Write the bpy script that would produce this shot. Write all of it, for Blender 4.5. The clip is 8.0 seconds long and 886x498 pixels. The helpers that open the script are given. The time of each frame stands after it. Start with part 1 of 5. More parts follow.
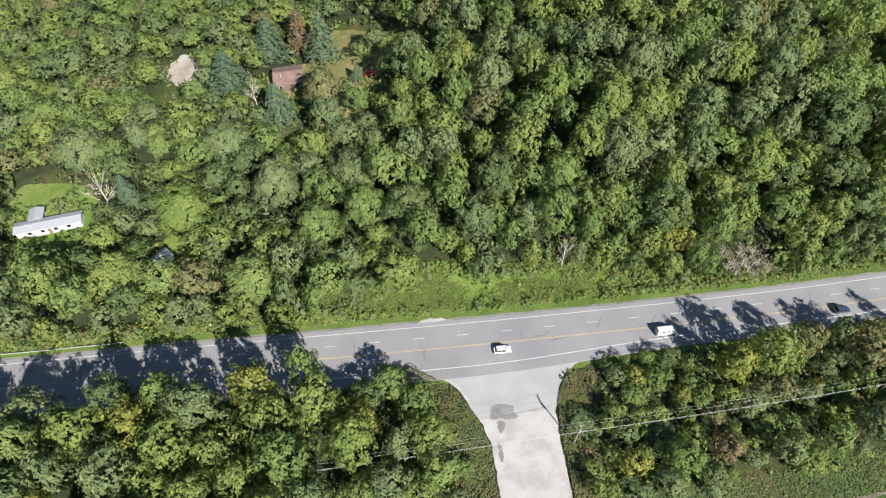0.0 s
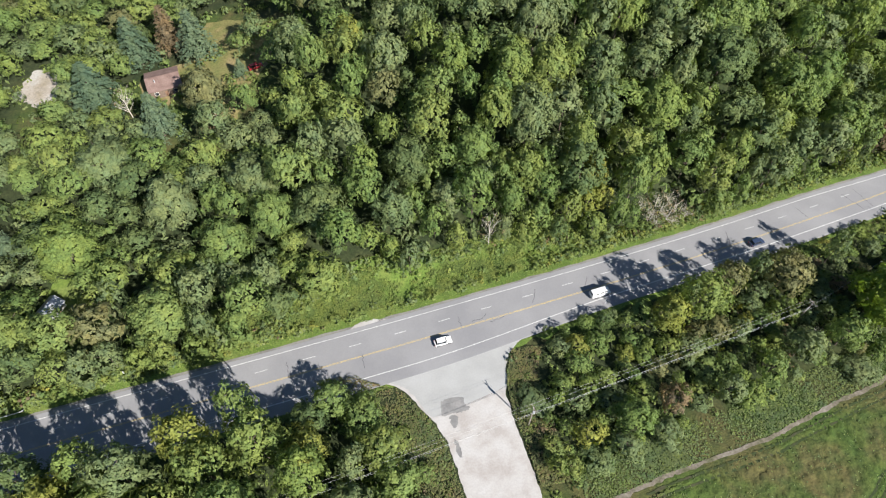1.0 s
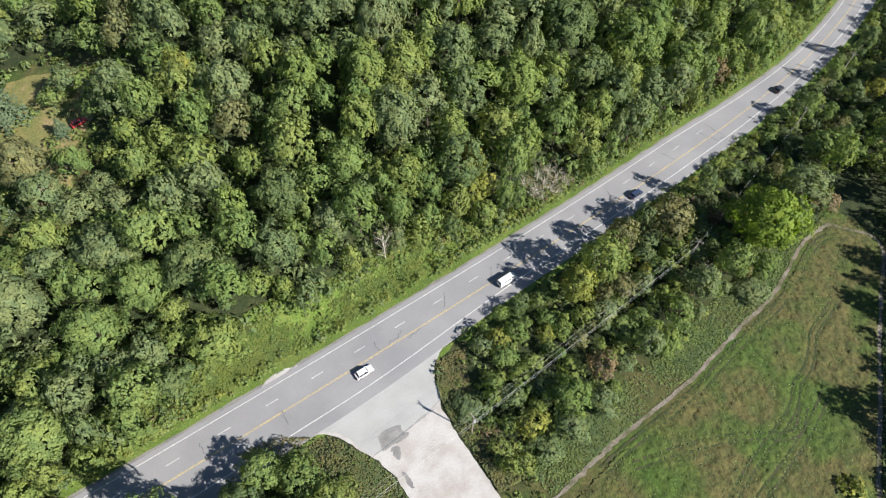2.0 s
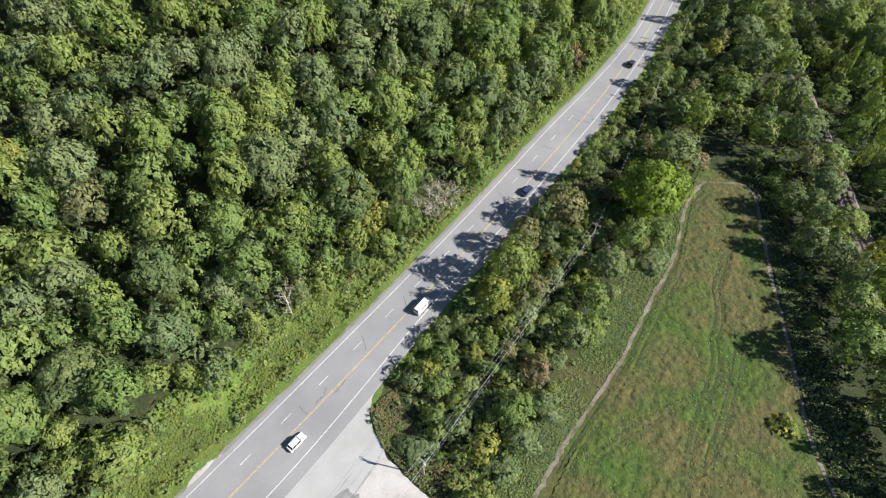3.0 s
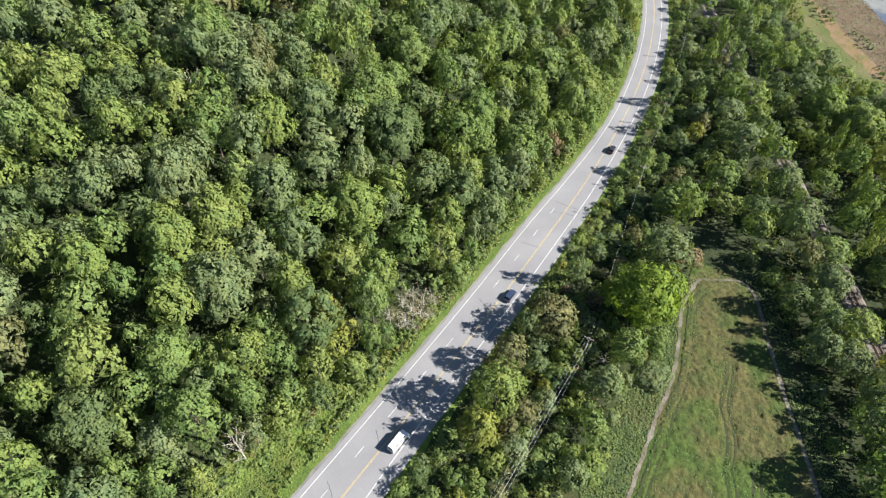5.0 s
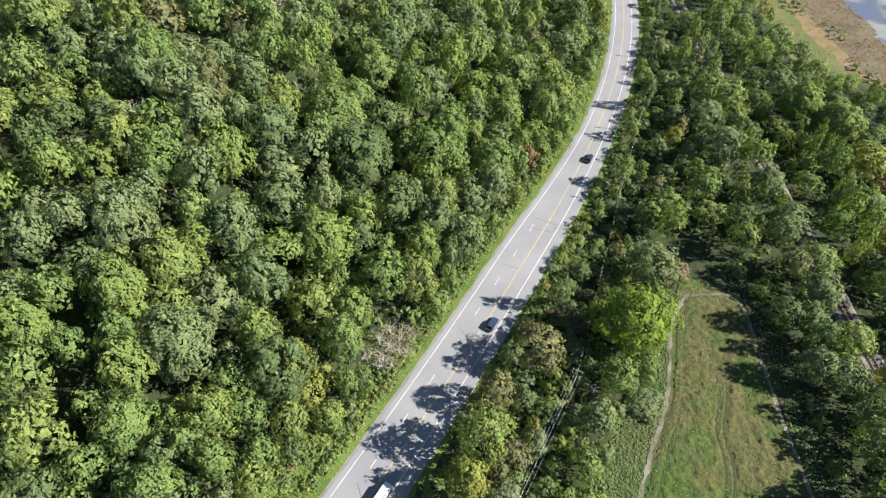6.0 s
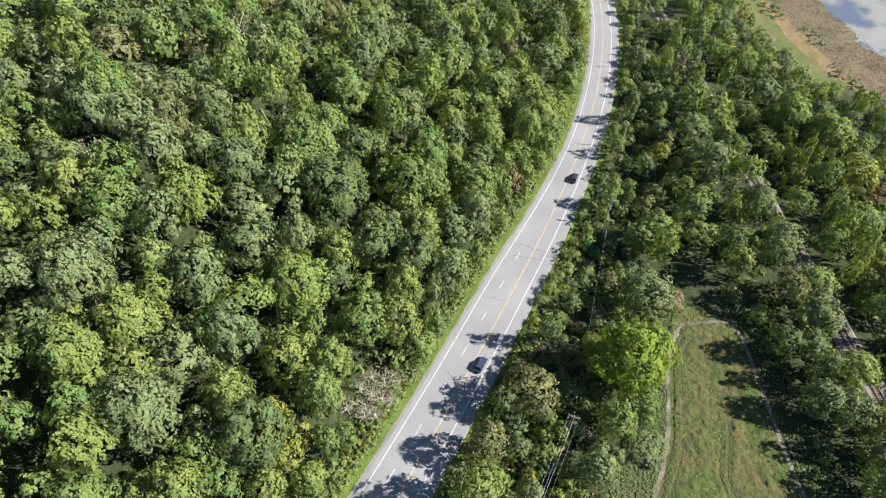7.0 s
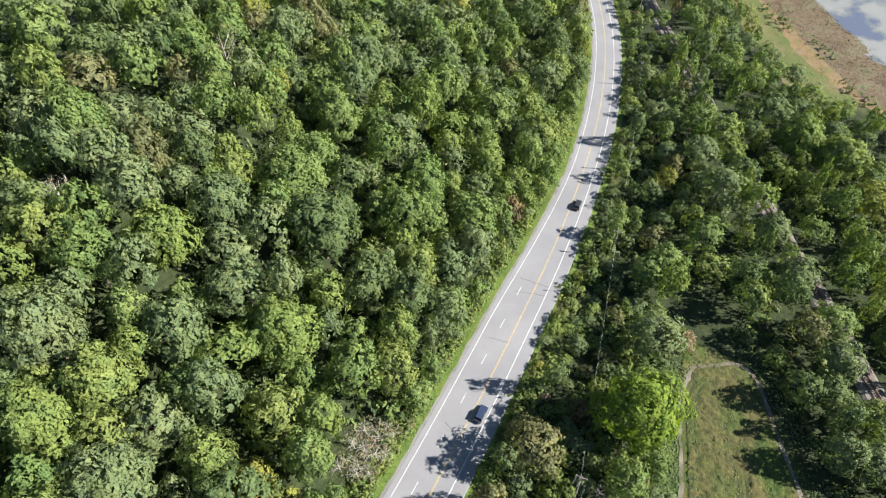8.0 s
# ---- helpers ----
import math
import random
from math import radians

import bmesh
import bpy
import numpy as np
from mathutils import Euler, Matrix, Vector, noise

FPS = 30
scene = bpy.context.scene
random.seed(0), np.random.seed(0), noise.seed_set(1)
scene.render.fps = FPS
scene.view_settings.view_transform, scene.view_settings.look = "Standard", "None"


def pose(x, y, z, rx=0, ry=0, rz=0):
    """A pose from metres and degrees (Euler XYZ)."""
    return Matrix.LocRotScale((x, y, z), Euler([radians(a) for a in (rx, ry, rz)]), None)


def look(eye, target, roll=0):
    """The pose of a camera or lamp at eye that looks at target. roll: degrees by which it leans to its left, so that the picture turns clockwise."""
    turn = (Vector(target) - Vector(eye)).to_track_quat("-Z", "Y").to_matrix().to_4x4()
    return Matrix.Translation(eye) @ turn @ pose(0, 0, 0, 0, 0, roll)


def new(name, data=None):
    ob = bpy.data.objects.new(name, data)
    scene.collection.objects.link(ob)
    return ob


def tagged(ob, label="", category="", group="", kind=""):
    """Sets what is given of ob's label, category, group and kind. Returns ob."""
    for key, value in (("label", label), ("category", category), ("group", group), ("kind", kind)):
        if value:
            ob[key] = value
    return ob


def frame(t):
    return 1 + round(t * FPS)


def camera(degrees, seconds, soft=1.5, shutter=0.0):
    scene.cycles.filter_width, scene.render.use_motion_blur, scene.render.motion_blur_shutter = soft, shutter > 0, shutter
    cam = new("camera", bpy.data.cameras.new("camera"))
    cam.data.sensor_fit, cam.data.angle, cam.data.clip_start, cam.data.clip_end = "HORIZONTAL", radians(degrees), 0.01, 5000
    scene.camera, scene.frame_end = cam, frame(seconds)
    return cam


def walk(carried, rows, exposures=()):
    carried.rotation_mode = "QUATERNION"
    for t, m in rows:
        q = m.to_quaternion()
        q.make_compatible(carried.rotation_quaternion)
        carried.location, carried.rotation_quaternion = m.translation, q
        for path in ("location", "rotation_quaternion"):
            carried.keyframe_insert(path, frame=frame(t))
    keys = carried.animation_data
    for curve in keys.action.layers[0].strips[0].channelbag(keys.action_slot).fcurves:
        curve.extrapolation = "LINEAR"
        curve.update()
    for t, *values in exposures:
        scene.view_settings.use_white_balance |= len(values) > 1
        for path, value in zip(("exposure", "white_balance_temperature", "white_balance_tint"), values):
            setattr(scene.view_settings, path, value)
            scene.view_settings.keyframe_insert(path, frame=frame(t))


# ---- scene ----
cam = camera(74.2, 8.0, soft=1.2)
PATH = [
    (0, (1.825, 6.011, 135.697), (1.781, 7.3, 134.169), -0.18),
    (0.5, (2.018, 10.548, 134.735), (2.106, 11.791, 133.17), -0.24),
    (1, (2.542, 15.452, 133.98), (2.749, 16.64, 132.384), -0.16),
    (1.5, (3.289, 20.357, 132.919), (3.658, 21.481, 131.306), 0.01),
    (2, (4.135, 24.312, 132.031), (4.679, 25.36, 130.417), 0.14),
    (2.2, (4.582, 25.795, 131.764), (5.194, 26.808, 130.152), 0.19),
    (3.3, (9.999, 33.019, 130.267), (10.87, 33.871, 128.681), 0.43),
    (3.5, (11.467, 34.539, 129.903), (12.365, 35.408, 128.341), 0.45),
    (4, (15.324, 38.112, 128.802), (16.282, 39.037, 127.309), 0.53),
    (4.5, (19.525, 41.988, 128.401), (20.498, 42.928, 126.928), 0.62),
    (6, (34.187, 55.115, 128.469), (35.199, 55.971, 126.971), 0.35),
    (6.5, (39.063, 59.764, 128.108), (40.114, 60.57, 126.61), 0.45),
    (7, (44.112, 63.811, 128.048), (45.162, 64.614, 126.547), 0.55),
    (7.5, (49.445, 67.805, 128.059), (50.495, 68.606, 126.556), 0.56),
    (8, (54.911, 72.038, 128.063), (55.962, 72.831, 126.558), 0.61),
]
walk(cam, [(t, look(eye, target, roll)) for t, eye, target, roll in PATH], exposures=[(0, 1.12), (2, 1.14), (3.5, 1.26), (4.5, 1.40), (8, 1.48)])

# ---- light: clear late-summer sky, sun from the south-east side ----
SUN_EL = radians(35.0)
SUN_DIR = Vector((0.55 * math.cos(SUN_EL), -0.835 * math.cos(SUN_EL), math.sin(SUN_EL)))
world = bpy.data.worlds.new("sky")
scene.world = world
world.use_nodes = True
wn = world.node_tree.nodes
sky = wn.new("ShaderNodeTexSky")
sky.sky_type, sky.sun_disc = "NISHITA", False
sky.sun_elevation, sky.sun_rotation = SUN_EL, math.atan2(SUN_DIR.x, SUN_DIR.y)
sky.dust_density, sky.air_density, sky.ozone_density = 0.15, 1.0, 4.0
wn["Background"].inputs["Strength"].default_value = 0.05
world.node_tree.links.new(sky.outputs["Color"], wn["Background"].inputs["Color"])
sun = new("sun", bpy.data.lights.new("sun", "SUN"))
sun.data.energy, sun.data.angle, sun.data.color = 4.7, radians(0.6), (1.0, 0.96, 0.905)
sun.matrix_world = look(SUN_DIR * 300, (0, 0, 0))


# ---- materials ----
def material(name, rough=0.9, metal=0.0):
    m = bpy.data.materials.new(name)
    m.use_nodes = True
    b = m.node_tree.nodes["Principled BSDF"]
    b.inputs["Roughness"].default_value, b.inputs["Metallic"].default_value = rough, metal
    b.inputs["Specular IOR Level"].default_value = 0.3
    return m, m.node_tree.nodes, m.node_tree.links, b


def noise_node(n, l, scale, detail=4):
    tc = n.new("ShaderNodeNewGeometry")
    t = n.new("ShaderNodeTexNoise")
    t.inputs["Scale"].default_value, t.inputs["Detail"].default_value = scale, detail
    l.new(tc.outputs["Position"], t.inputs["Vector"])
    return t.outputs["Fac"]


def ramp(n, l, fac, stops):
    r = n.new("ShaderNodeValToRGB")
    while len(r.color_ramp.elements) < len(stops):
        r.color_ramp.elements.new(0.5)
    for e, (p, c) in zip(r.color_ramp.elements, stops):
        e.position, e.color = p, (*c, 1)
    l.new(fac, r.inputs["Fac"])
    return r.outputs["Color"]


def mix(n, l, a, b, fac, mode="MIX"):
    m = n.new("ShaderNodeMix")
    m.data_type, m.blend_type = "RGBA", mode
    for sock, v in ((m.inputs["Factor"], fac), (m.inputs[6], a), (m.inputs[7], b)):
        if hasattr(v, "is_output"):
            l.new(v, sock)
        elif isinstance(v, (int, float)):
            sock.default_value = v
        else:
            sock.default_value = (*v, 1)
    return m.outputs[2]


def bump(n, l, b, fac, strength, distance):
    k = n.new("ShaderNodeBump")
    k.inputs["Strength"].default_value, k.inputs["Distance"].default_value = strength, distance
    l.new(fac, k.inputs["Height"])
    l.new(k.outputs["Normal"], b.inputs["Normal"])


def plain(name, colour, rough=0.6, metal=0.0, grain=0.12, scale=3.0):
    m, n, l, b = material(name, rough, metal)
    f = noise_node(n, l, scale)
    dark = tuple(c * (1 - grain) for c in colour)
    light = tuple(min(1, c * (1 + grain)) for c in colour)
    l.new(ramp(n, l, f, [(0.35, dark), (0.65, light)]), b.inputs["Base Color"])
    return m


def two_scale(name, fine, coarse, fine_scale, coarse_scale, rough=0.95, lift=0.0, amount=0.5):
    """Ground cover: fine grain multiplied over broad patches."""
    m, n, l, b = material(name, rough)
    big = ramp(n, l, noise_node(n, l, coarse_scale, 5), [(0.36, coarse[0]), (0.5, coarse[1]), (0.64, coarse[2])])
    f = noise_node(n, l, fine_scale, 6)
    small = ramp(n, l, f, [(0.3, fine[0]), (0.7, fine[1])])
    l.new(mix(n, l, big, small, 1.0, "MULTIPLY"), b.inputs["Base Color"])
    if lift:
        bump(n, l, b, f, amount, lift)
    return m


LEAF = {
    "maple": ((0.104, 0.162, 0.044), (0.134, 0.188, 0.054)),
    "bright": ((0.126, 0.180, 0.044), (0.150, 0.194, 0.052)),
    "lime": ((0.124, 0.188, 0.026), (0.138, 0.198, 0.030)),
    "dark": ((0.080, 0.122, 0.043), (0.098, 0.138, 0.048)),
    "olive": ((0.108, 0.154, 0.060), (0.130, 0.170, 0.068)),
    "pine": ((0.086, 0.136, 0.074), (0.106, 0.154, 0.082)),
    "yellow": ((0.160, 0.190, 0.040), (0.190, 0.204, 0.046)),
    "tan": ((0.122, 0.138, 0.054), (0.142, 0.150, 0.060)),
    "rust": ((0.150, 0.120, 0.062), (0.166, 0.134, 0.070)),
}


def leaf_material(kind, stuff):
    """Foliage: tone per tree, flicker per leaf, some light through the blade."""
    m, n, l, b = material("leaves_%s_%s" % (kind, "wood" if stuff else "tree"), 0.72)
    b.inputs["Specular IOR Level"].default_value = 0.14
    if stuff:
        a = n.new("ShaderNodeAttribute")
        a.attribute_name = "tint"
        tree = a.outputs["Fac"]
    else:
        tree = n.new("ShaderNodeObjectInfo").outputs["Random"]
    c = ramp(n, l, tree, [(0.0, tuple(a * b for a, b in zip(LEAF[kind][0], (1.24, 1.17, 1.38)))), (1.0, tuple(a * b for a, b in zip(LEAF[kind][1], (1.26, 1.18, 1.40))))])
    g = n.new("ShaderNodeNewGeometry")
    flick = ramp(n, l, g.outputs["Random Per Island"], [(0.0, (0.86, 0.87, 0.88)), (1.0, (1.13, 1.12, 1.10))])
    c = mix(n, l, c, flick, 1.0, "MULTIPLY")
    patch = ramp(n, l, noise_node(n, l, 0.35, 3), [(0.35, (0.86, 0.92, 0.95)), (0.65, (1.15, 1.08, 0.95))])
    c = mix(n, l, c, patch, 1.0, "MULTIPLY")
    # bunches of leaves, each with its own tone, on every spray
    bunch = n.new("ShaderNodeTexVoronoi")
    bunch.inputs["Scale"].default_value = 2.1
    l.new(g.outputs["Position"], bunch.inputs["Vector"])
    tone = n.new("ShaderNodeSeparateColor")
    l.new(bunch.outputs["Color"], tone.inputs["Color"])
    c = mix(n, l, c, ramp(n, l, tone.outputs[0], [(0.0, (0.80, 0.82, 0.83)), (0.5, (1.0, 1.0, 1.0)), (1.0, (1.22, 1.20, 1.15))]), 1.0, "MULTIPLY")
    dome = n.new("ShaderNodeMath")
    dome.operation = "SUBTRACT"
    dome.inputs[0].default_value = 1.0
    l.new(bunch.outputs["Distance"], dome.inputs[1])
    bump(n, l, b, dome.outputs[0], 0.38, 0.3)
    l.new(c, b.inputs["Base Color"])
    t = n.new("ShaderNodeBsdfTranslucent")
    l.new(mix(n, l, c, (1.25, 1.35, 0.7), 1.0, "MULTIPLY"), t.inputs["Color"])
    s = n.new("ShaderNodeMixShader")
    s.inputs[0].default_value = 0.29
    l.new(b.outputs[0], s.inputs[1])
    l.new(t.outputs[0], s.inputs[2])
    # gaps between the bunches of a spray
    edge = n.new("ShaderNodeMath")
    edge.operation = "MULTIPLY_ADD"
    l.new(tone.outputs[2], edge.inputs[0])
    edge.inputs[1].default_value = 0.34
    l.new(bunch.outputs["Distance"], edge.inputs[2])
    gap = n.new("ShaderNodeMath")
    gap.operation = "GREATER_THAN"
    l.new(edge.outputs[0], gap.inputs[0])
    gap.inputs[1].default_value = 0.86
    hole = n.new("ShaderNodeBsdfTransparent")
    cut = n.new("ShaderNodeMixShader")
    l.new(gap.outputs[0], cut.inputs[0])
    l.new(s.outputs[0], cut.inputs[1])
    l.new(hole.outputs[0], cut.inputs[2])
    l.new(cut.outputs[0], n["Material Output"].inputs["Surface"])
    return m


M_LEAF = {k: leaf_material(k, False) for k in LEAF}
M_WOOD = {k: leaf_material(k, True) for k in LEAF}
M_BARK = plain("bark", (0.12, 0.095, 0.075), 0.95, grain=0.35, scale=2.5)
M_BIRCH = plain("pale_bark", (0.48, 0.44, 0.37), 0.9, grain=0.3, scale=2.0)
M_ASPHALT = two_scale("worn_asphalt", ((0.95, 0.95, 0.95), (1.04, 1.04, 1.04)), ((0.212, 0.210, 0.216), (0.233, 0.230, 0.234), (0.252, 0.249, 0.252)), 3.0, 0.07)
M_PATCH = two_scale("asphalt_patch", ((0.88, 0.88, 0.88), (1.1, 1.1, 1.1)), ((0.184, 0.180, 0.176), (0.212, 0.208, 0.202), (0.248, 0.240, 0.232)), 2.0, 0.4)
M_APRON = two_scale("bleached_asphalt", ((0.95, 0.95, 0.95), (1.04, 1.04, 1.04)), ((0.315, 0.315, 0.306), (0.338, 0.338, 0.328), (0.358, 0.358, 0.350)), 3.0, 0.15)
M_GRAVEL = two_scale("pale_gravel", ((0.92, 0.92, 0.92), (1.06, 1.06, 1.06)), ((0.345, 0.318, 0.296), (0.400, 0.378, 0.358), (0.430, 0.414, 0.398)), 2.4, 0.22)
M_SHOULDER = two_scale("gritty_shoulder", ((0.8, 0.8, 0.8), (1.2, 1.2, 1.2)), ((0.160, 0.152, 0.136), (0.200, 0.192, 0.172), (0.224, 0.212, 0.192)), 4.0, 0.3)
M_WHITE_LINE = plain("white_line_paint", (0.54, 0.54, 0.52), 0.8, grain=0.2, scale=2.0)
M_YELLOW_LINE = plain("yellow_line_paint", (0.50, 0.38, 0.15), 0.8, grain=0.2, scale=2.0)
M_CRACK = plain("tar_sealed_crack", (0.06, 0.06, 0.062), 0.7)
M_VERGE = two_scale("verge_grass", ((0.6, 0.65, 0.6), (1.35, 1.3, 1.3)), ((0.085, 0.132, 0.025), (0.106, 0.162, 0.031), (0.128, 0.166, 0.038)), 2.2, 0.16, lift=0.3)
M_DIRT = two_scale("dirt_track", ((0.7, 0.7, 0.7), (1.2, 1.2, 1.2)), ((0.095, 0.095, 0.050), (0.160, 0.138, 0.104), (0.215, 0.192, 0.156)), 1.6, 0.2)
M_BALLAST = two_scale("rail_ballast", ((0.6, 0.6, 0.6), (1.3, 1.3, 1.3)), ((0.15, 0.125, 0.105), (0.18, 0.155, 0.135), (0.21, 0.185, 0.165)), 5.0, 0.3, lift=0.1)
M_SLEEPER = plain("creosoted_timber", (0.06, 0.048, 0.04), 0.9, grain=0.3)
M_RAIL = plain("rusty_steel", (0.17, 0.12, 0.09), 0.5, 0.6, grain=0.25)
M_STEEL = plain("galvanised_steel", (0.62, 0.63, 0.64), 0.45, 0.5)
M_POLE = plain("weathered_pole_timber", (0.30, 0.26, 0.21), 0.9, grain=0.25)
M_WIRE = plain("bare_aluminium_wire", (0.42, 0.42, 0.41), 0.6, 0.0)
M_CERAMIC = plain("insulator_ceramic", (0.5, 0.5, 0.48), 0.3)


def ground_material():
    """Leaf litter where the attribute says wood, mown and dry grass elsewhere."""
    m, n, l, b = material("ground", 0.97)
    at = n.new("ShaderNodeAttribute")
    at.attribute_name = "litter"
    f = noise_node(n, l, 1.3, 6)
    wide = noise_node(n, l, 0.045, 5)
    mid = noise_node(n, l, 0.3, 5)
    grass = ramp(n, l, wide, [(0.36, (0.054, 0.092, 0.018)), (0.47, (0.062, 0.088, 0.021)), (0.55, (0.086, 0.082, 0.031)), (0.68, (0.062, 0.086, 0.021))])
    grass = mix(n, l, grass, ramp(n, l, mid, [(0.32, (0.75, 0.85, 0.8)), (0.68, (1.25, 1.12, 1.1))]), 1.0, "MULTIPLY")
    litter = ramp(n, l, mid, [(0.35, (0.022, 0.034, 0.012)), (0.65, (0.042, 0.052, 0.020))])
    c = mix(n, l, grass, litter, at.outputs["Fac"])
    l.new(mix(n, l, c, ramp(n, l, f, [(0.3, (0.62, 0.66, 0.66)), (0.7, (1.32, 1.28, 1.25))]), 1.0, "MULTIPLY"), b.inputs["Base Color"])
    bump(n, l, b, noise_node(n, l, 3.0, 5), 0.7, 0.35)
    return m


M_GROUND = ground_material()

# ---- the lie of the land ----
CENTRE = [(-420, 27), (-250, 51), (-110, 71.2), (-80, 75.5), (-50, 79.5), (-20, 83.5), (10, 87.6), (40, 92.0), (70, 96.6), (100, 101.6),
          (130, 107.2), (160, 113.3), (190, 120.9), (220, 130.3), (250, 142.2), (280, 157), (306, 173), (345, 200), (400, 250), (470, 322)]


def smooth_line(pts, steps=10):
    p = [np.array(q, float) for q in pts]
    p = [2 * p[0] - p[1]] + p + [2 * p[-1] - p[-2]]
    out = []
    for i in range(1, len(p) - 2):
        a, b, c, d = p[i - 1:i + 3]
        for k in range(steps):
            t = k / steps
            out.append(0.5 * (2 * b + (c - a) * t + (2 * a - 5 * b + 4 * c - d) * t * t + (3 * b - a - 3 * c + d) * t ** 3))
    return np.array(out + [p[-2]])


def normals_of(line):
    t = np.gradient(line, axis=0)
    t /= np.linalg.norm(t, axis=1)[:, None]
    return np.stack([-t[:, 1], t[:, 0]], 1)


ROAD = smooth_line(CENTRE)
ROAD_N = normals_of(ROAD)
ROAD_S = np.concatenate([[0], np.cumsum(np.linalg.norm(np.diff(ROAD, axis=0), axis=1))])


def north_of_road(x, y):
    q = np.array((x, y))
    i = int(np.argmin(((ROAD - q) ** 2).sum(1)))
    return float((q - ROAD[i]) @ ROAD_N[i])


def north_line(x):
    """Distance from the yellow line to the northern edge line: two lanes that merge into one."""
    return 7.1 - 3.4 * ramp_between(x, 128, 208)


def rim_north(x):
    """Where the wood begins, from the yellow line; a strip of weeds lies before it near the side road."""
    return north_line(x) + 5.1 + 11 * math.exp(-((x + 2) / 20) ** 2) + 8 * math.exp(-((x - 36) / 26) ** 2)


def ramp_between(x, a, b):
    t = min(1, max(0, (x - a) / (b - a)))
    return t * t * (3 - 2 * t)


def height(x, y):
    """The wooded hill north of the road; flat by the road and south of it."""
    d = north_of_road(x, y) - 14
    if d < 0:
        return 0.0
    v = d * ramp_between(d, 0, 9)
    v = v if v < 85 else 85 + (v - 85) * 0.35
    return (0.05 + 0.37 * math.exp(-((x - 85) / (100 if x < 85 else 110)) ** 2)) * v


def south_line(x):
    """Distance from the yellow line to the southern edge line: wide by the side road."""
    return 6.1 + 1.1 * ramp_between(-x, 50, 90) - 2.6 * ramp_between(x, 5, 68)


def mesh_object(name, verts, faces, mat, parent=None, label="", smooth=False):
    me = bpy.data.meshes.new(name)
    me.from_pydata([tuple(v) for v in verts], [], faces)
    me.update()
    if mat:
        me.materials.append(mat)
    if smooth:
        me.polygons.foreach_set("use_smooth", [True] * len(me.polygons))
    ob = new(name, me)
    ob.parent = parent
    return tagged(ob, label)


def part(name, bm, mat, parent=None, label=""):
    me = bpy.data.meshes.new(name)
    bm.to_mesh(me)
    bm.free()
    me.materials.append(mat)
    ob = new(name, me)
    ob.parent = parent
    return tagged(ob, label)


def box(bm, size, at, rot=0.0, taper=1.0, bevel=0.0):
    """A box with its middle at 'at'; taper narrows the top."""
    r = bmesh.ops.create_cube(bm, size=1)
    vs = r["verts"]
    for v in vs:
        k = taper if v.co.z > 0 else 1
        v.co = Vector((v.co.x * size[0] * k, v.co.y * size[1] * k, v.co.z * size[2]))
    if bevel:
        es = list({e for v in vs for e in v.link_edges})
        b = bmesh.ops.bevel(bm, geom=es, offset=bevel, segments=1, affect="EDGES")
        vs = list({v for f in b["faces"] for v in f.verts} | {v for v in vs if v.is_valid})
    bmesh.ops.transform(bm, matrix=Matrix.Translation(at) @ Matrix.Rotation(rot, 4, "Z"), verts=vs)
    return vs


def tube(bm, a, b, r0, r1, seg=8):
    a, b = Vector(a), Vector(b)
    d = b - a
    m = Matrix.Translation((a + b) / 2) @ d.to_track_quat("Z", "Y").to_matrix().to_4x4()
    bmesh.ops.create_cone(bm, cap_ends=True, segments=seg, radius1=r0, radius2=r1, depth=d.length, matrix=m)


def ribbon(name, line, left, right, z, mat, parent=None, label="", drop=0.0, drape=False, wander=0.0):
    """A strip along a line between two offsets (numbers or functions of x), with skirts where it has a thickness."""
    line = np.array(line, float)
    nor = normals_of(line)
    rng = np.random.default_rng(len(line) + int(abs(line[0][0]) * 10))
    vs, fs = [], []
    for p, q in zip(line, nor):
        a = (left(p[0]) if callable(left) else left) + wander * rng.normal()
        b = (right(p[0]) if callable(right) else right) + wander * rng.normal()
        e, f = p + q * a, p + q * b
        ze = z + (height(*e) if drape else 0)
        zf = z + (height(*f) if drape else 0)
        vs += [(*e, ze), (*f, zf)] + ([(*(e + q * drop * 2), ze - drop), (*(f - q * drop * 2), zf - drop)] if drop else [])
    k = 4 if drop else 2
    for i in range(len(line) - 1):
        o, u = i * k, (i + 1) * k
        fs.append((o, o + 1, u + 1, u))
        if drop:
            fs += [(o + 2, o, u, u + 2), (o + 1, o + 3, u + 3, u + 1)]
    return mesh_object(name, vs, fs, mat, parent, label)


def slab(name, outline, z, mat, parent=None, label="", edge=0.15):
    """A flat sheet of any outline with an uneven rim."""
    ring = smooth_line(list(outline) + [outline[0]], 6)[:-1]
    rng = np.random.default_rng(len(ring))
    bm = bmesh.new()
    vs = [bm.verts.new((p[0] + rng.normal(0, edge), p[1] + rng.normal(0, edge), z)) for p in ring]
    bmesh.ops.triangulate(bm, faces=[bm.faces.new(vs)])
    bmesh.ops.recalc_face_normals(bm, faces=bm.faces[:])
    if sum(f.normal.z for f in bm.faces) < 0:
        bmesh.ops.reverse_faces(bm, faces=bm.faces[:])
    return part(name, bm, mat, parent, label)


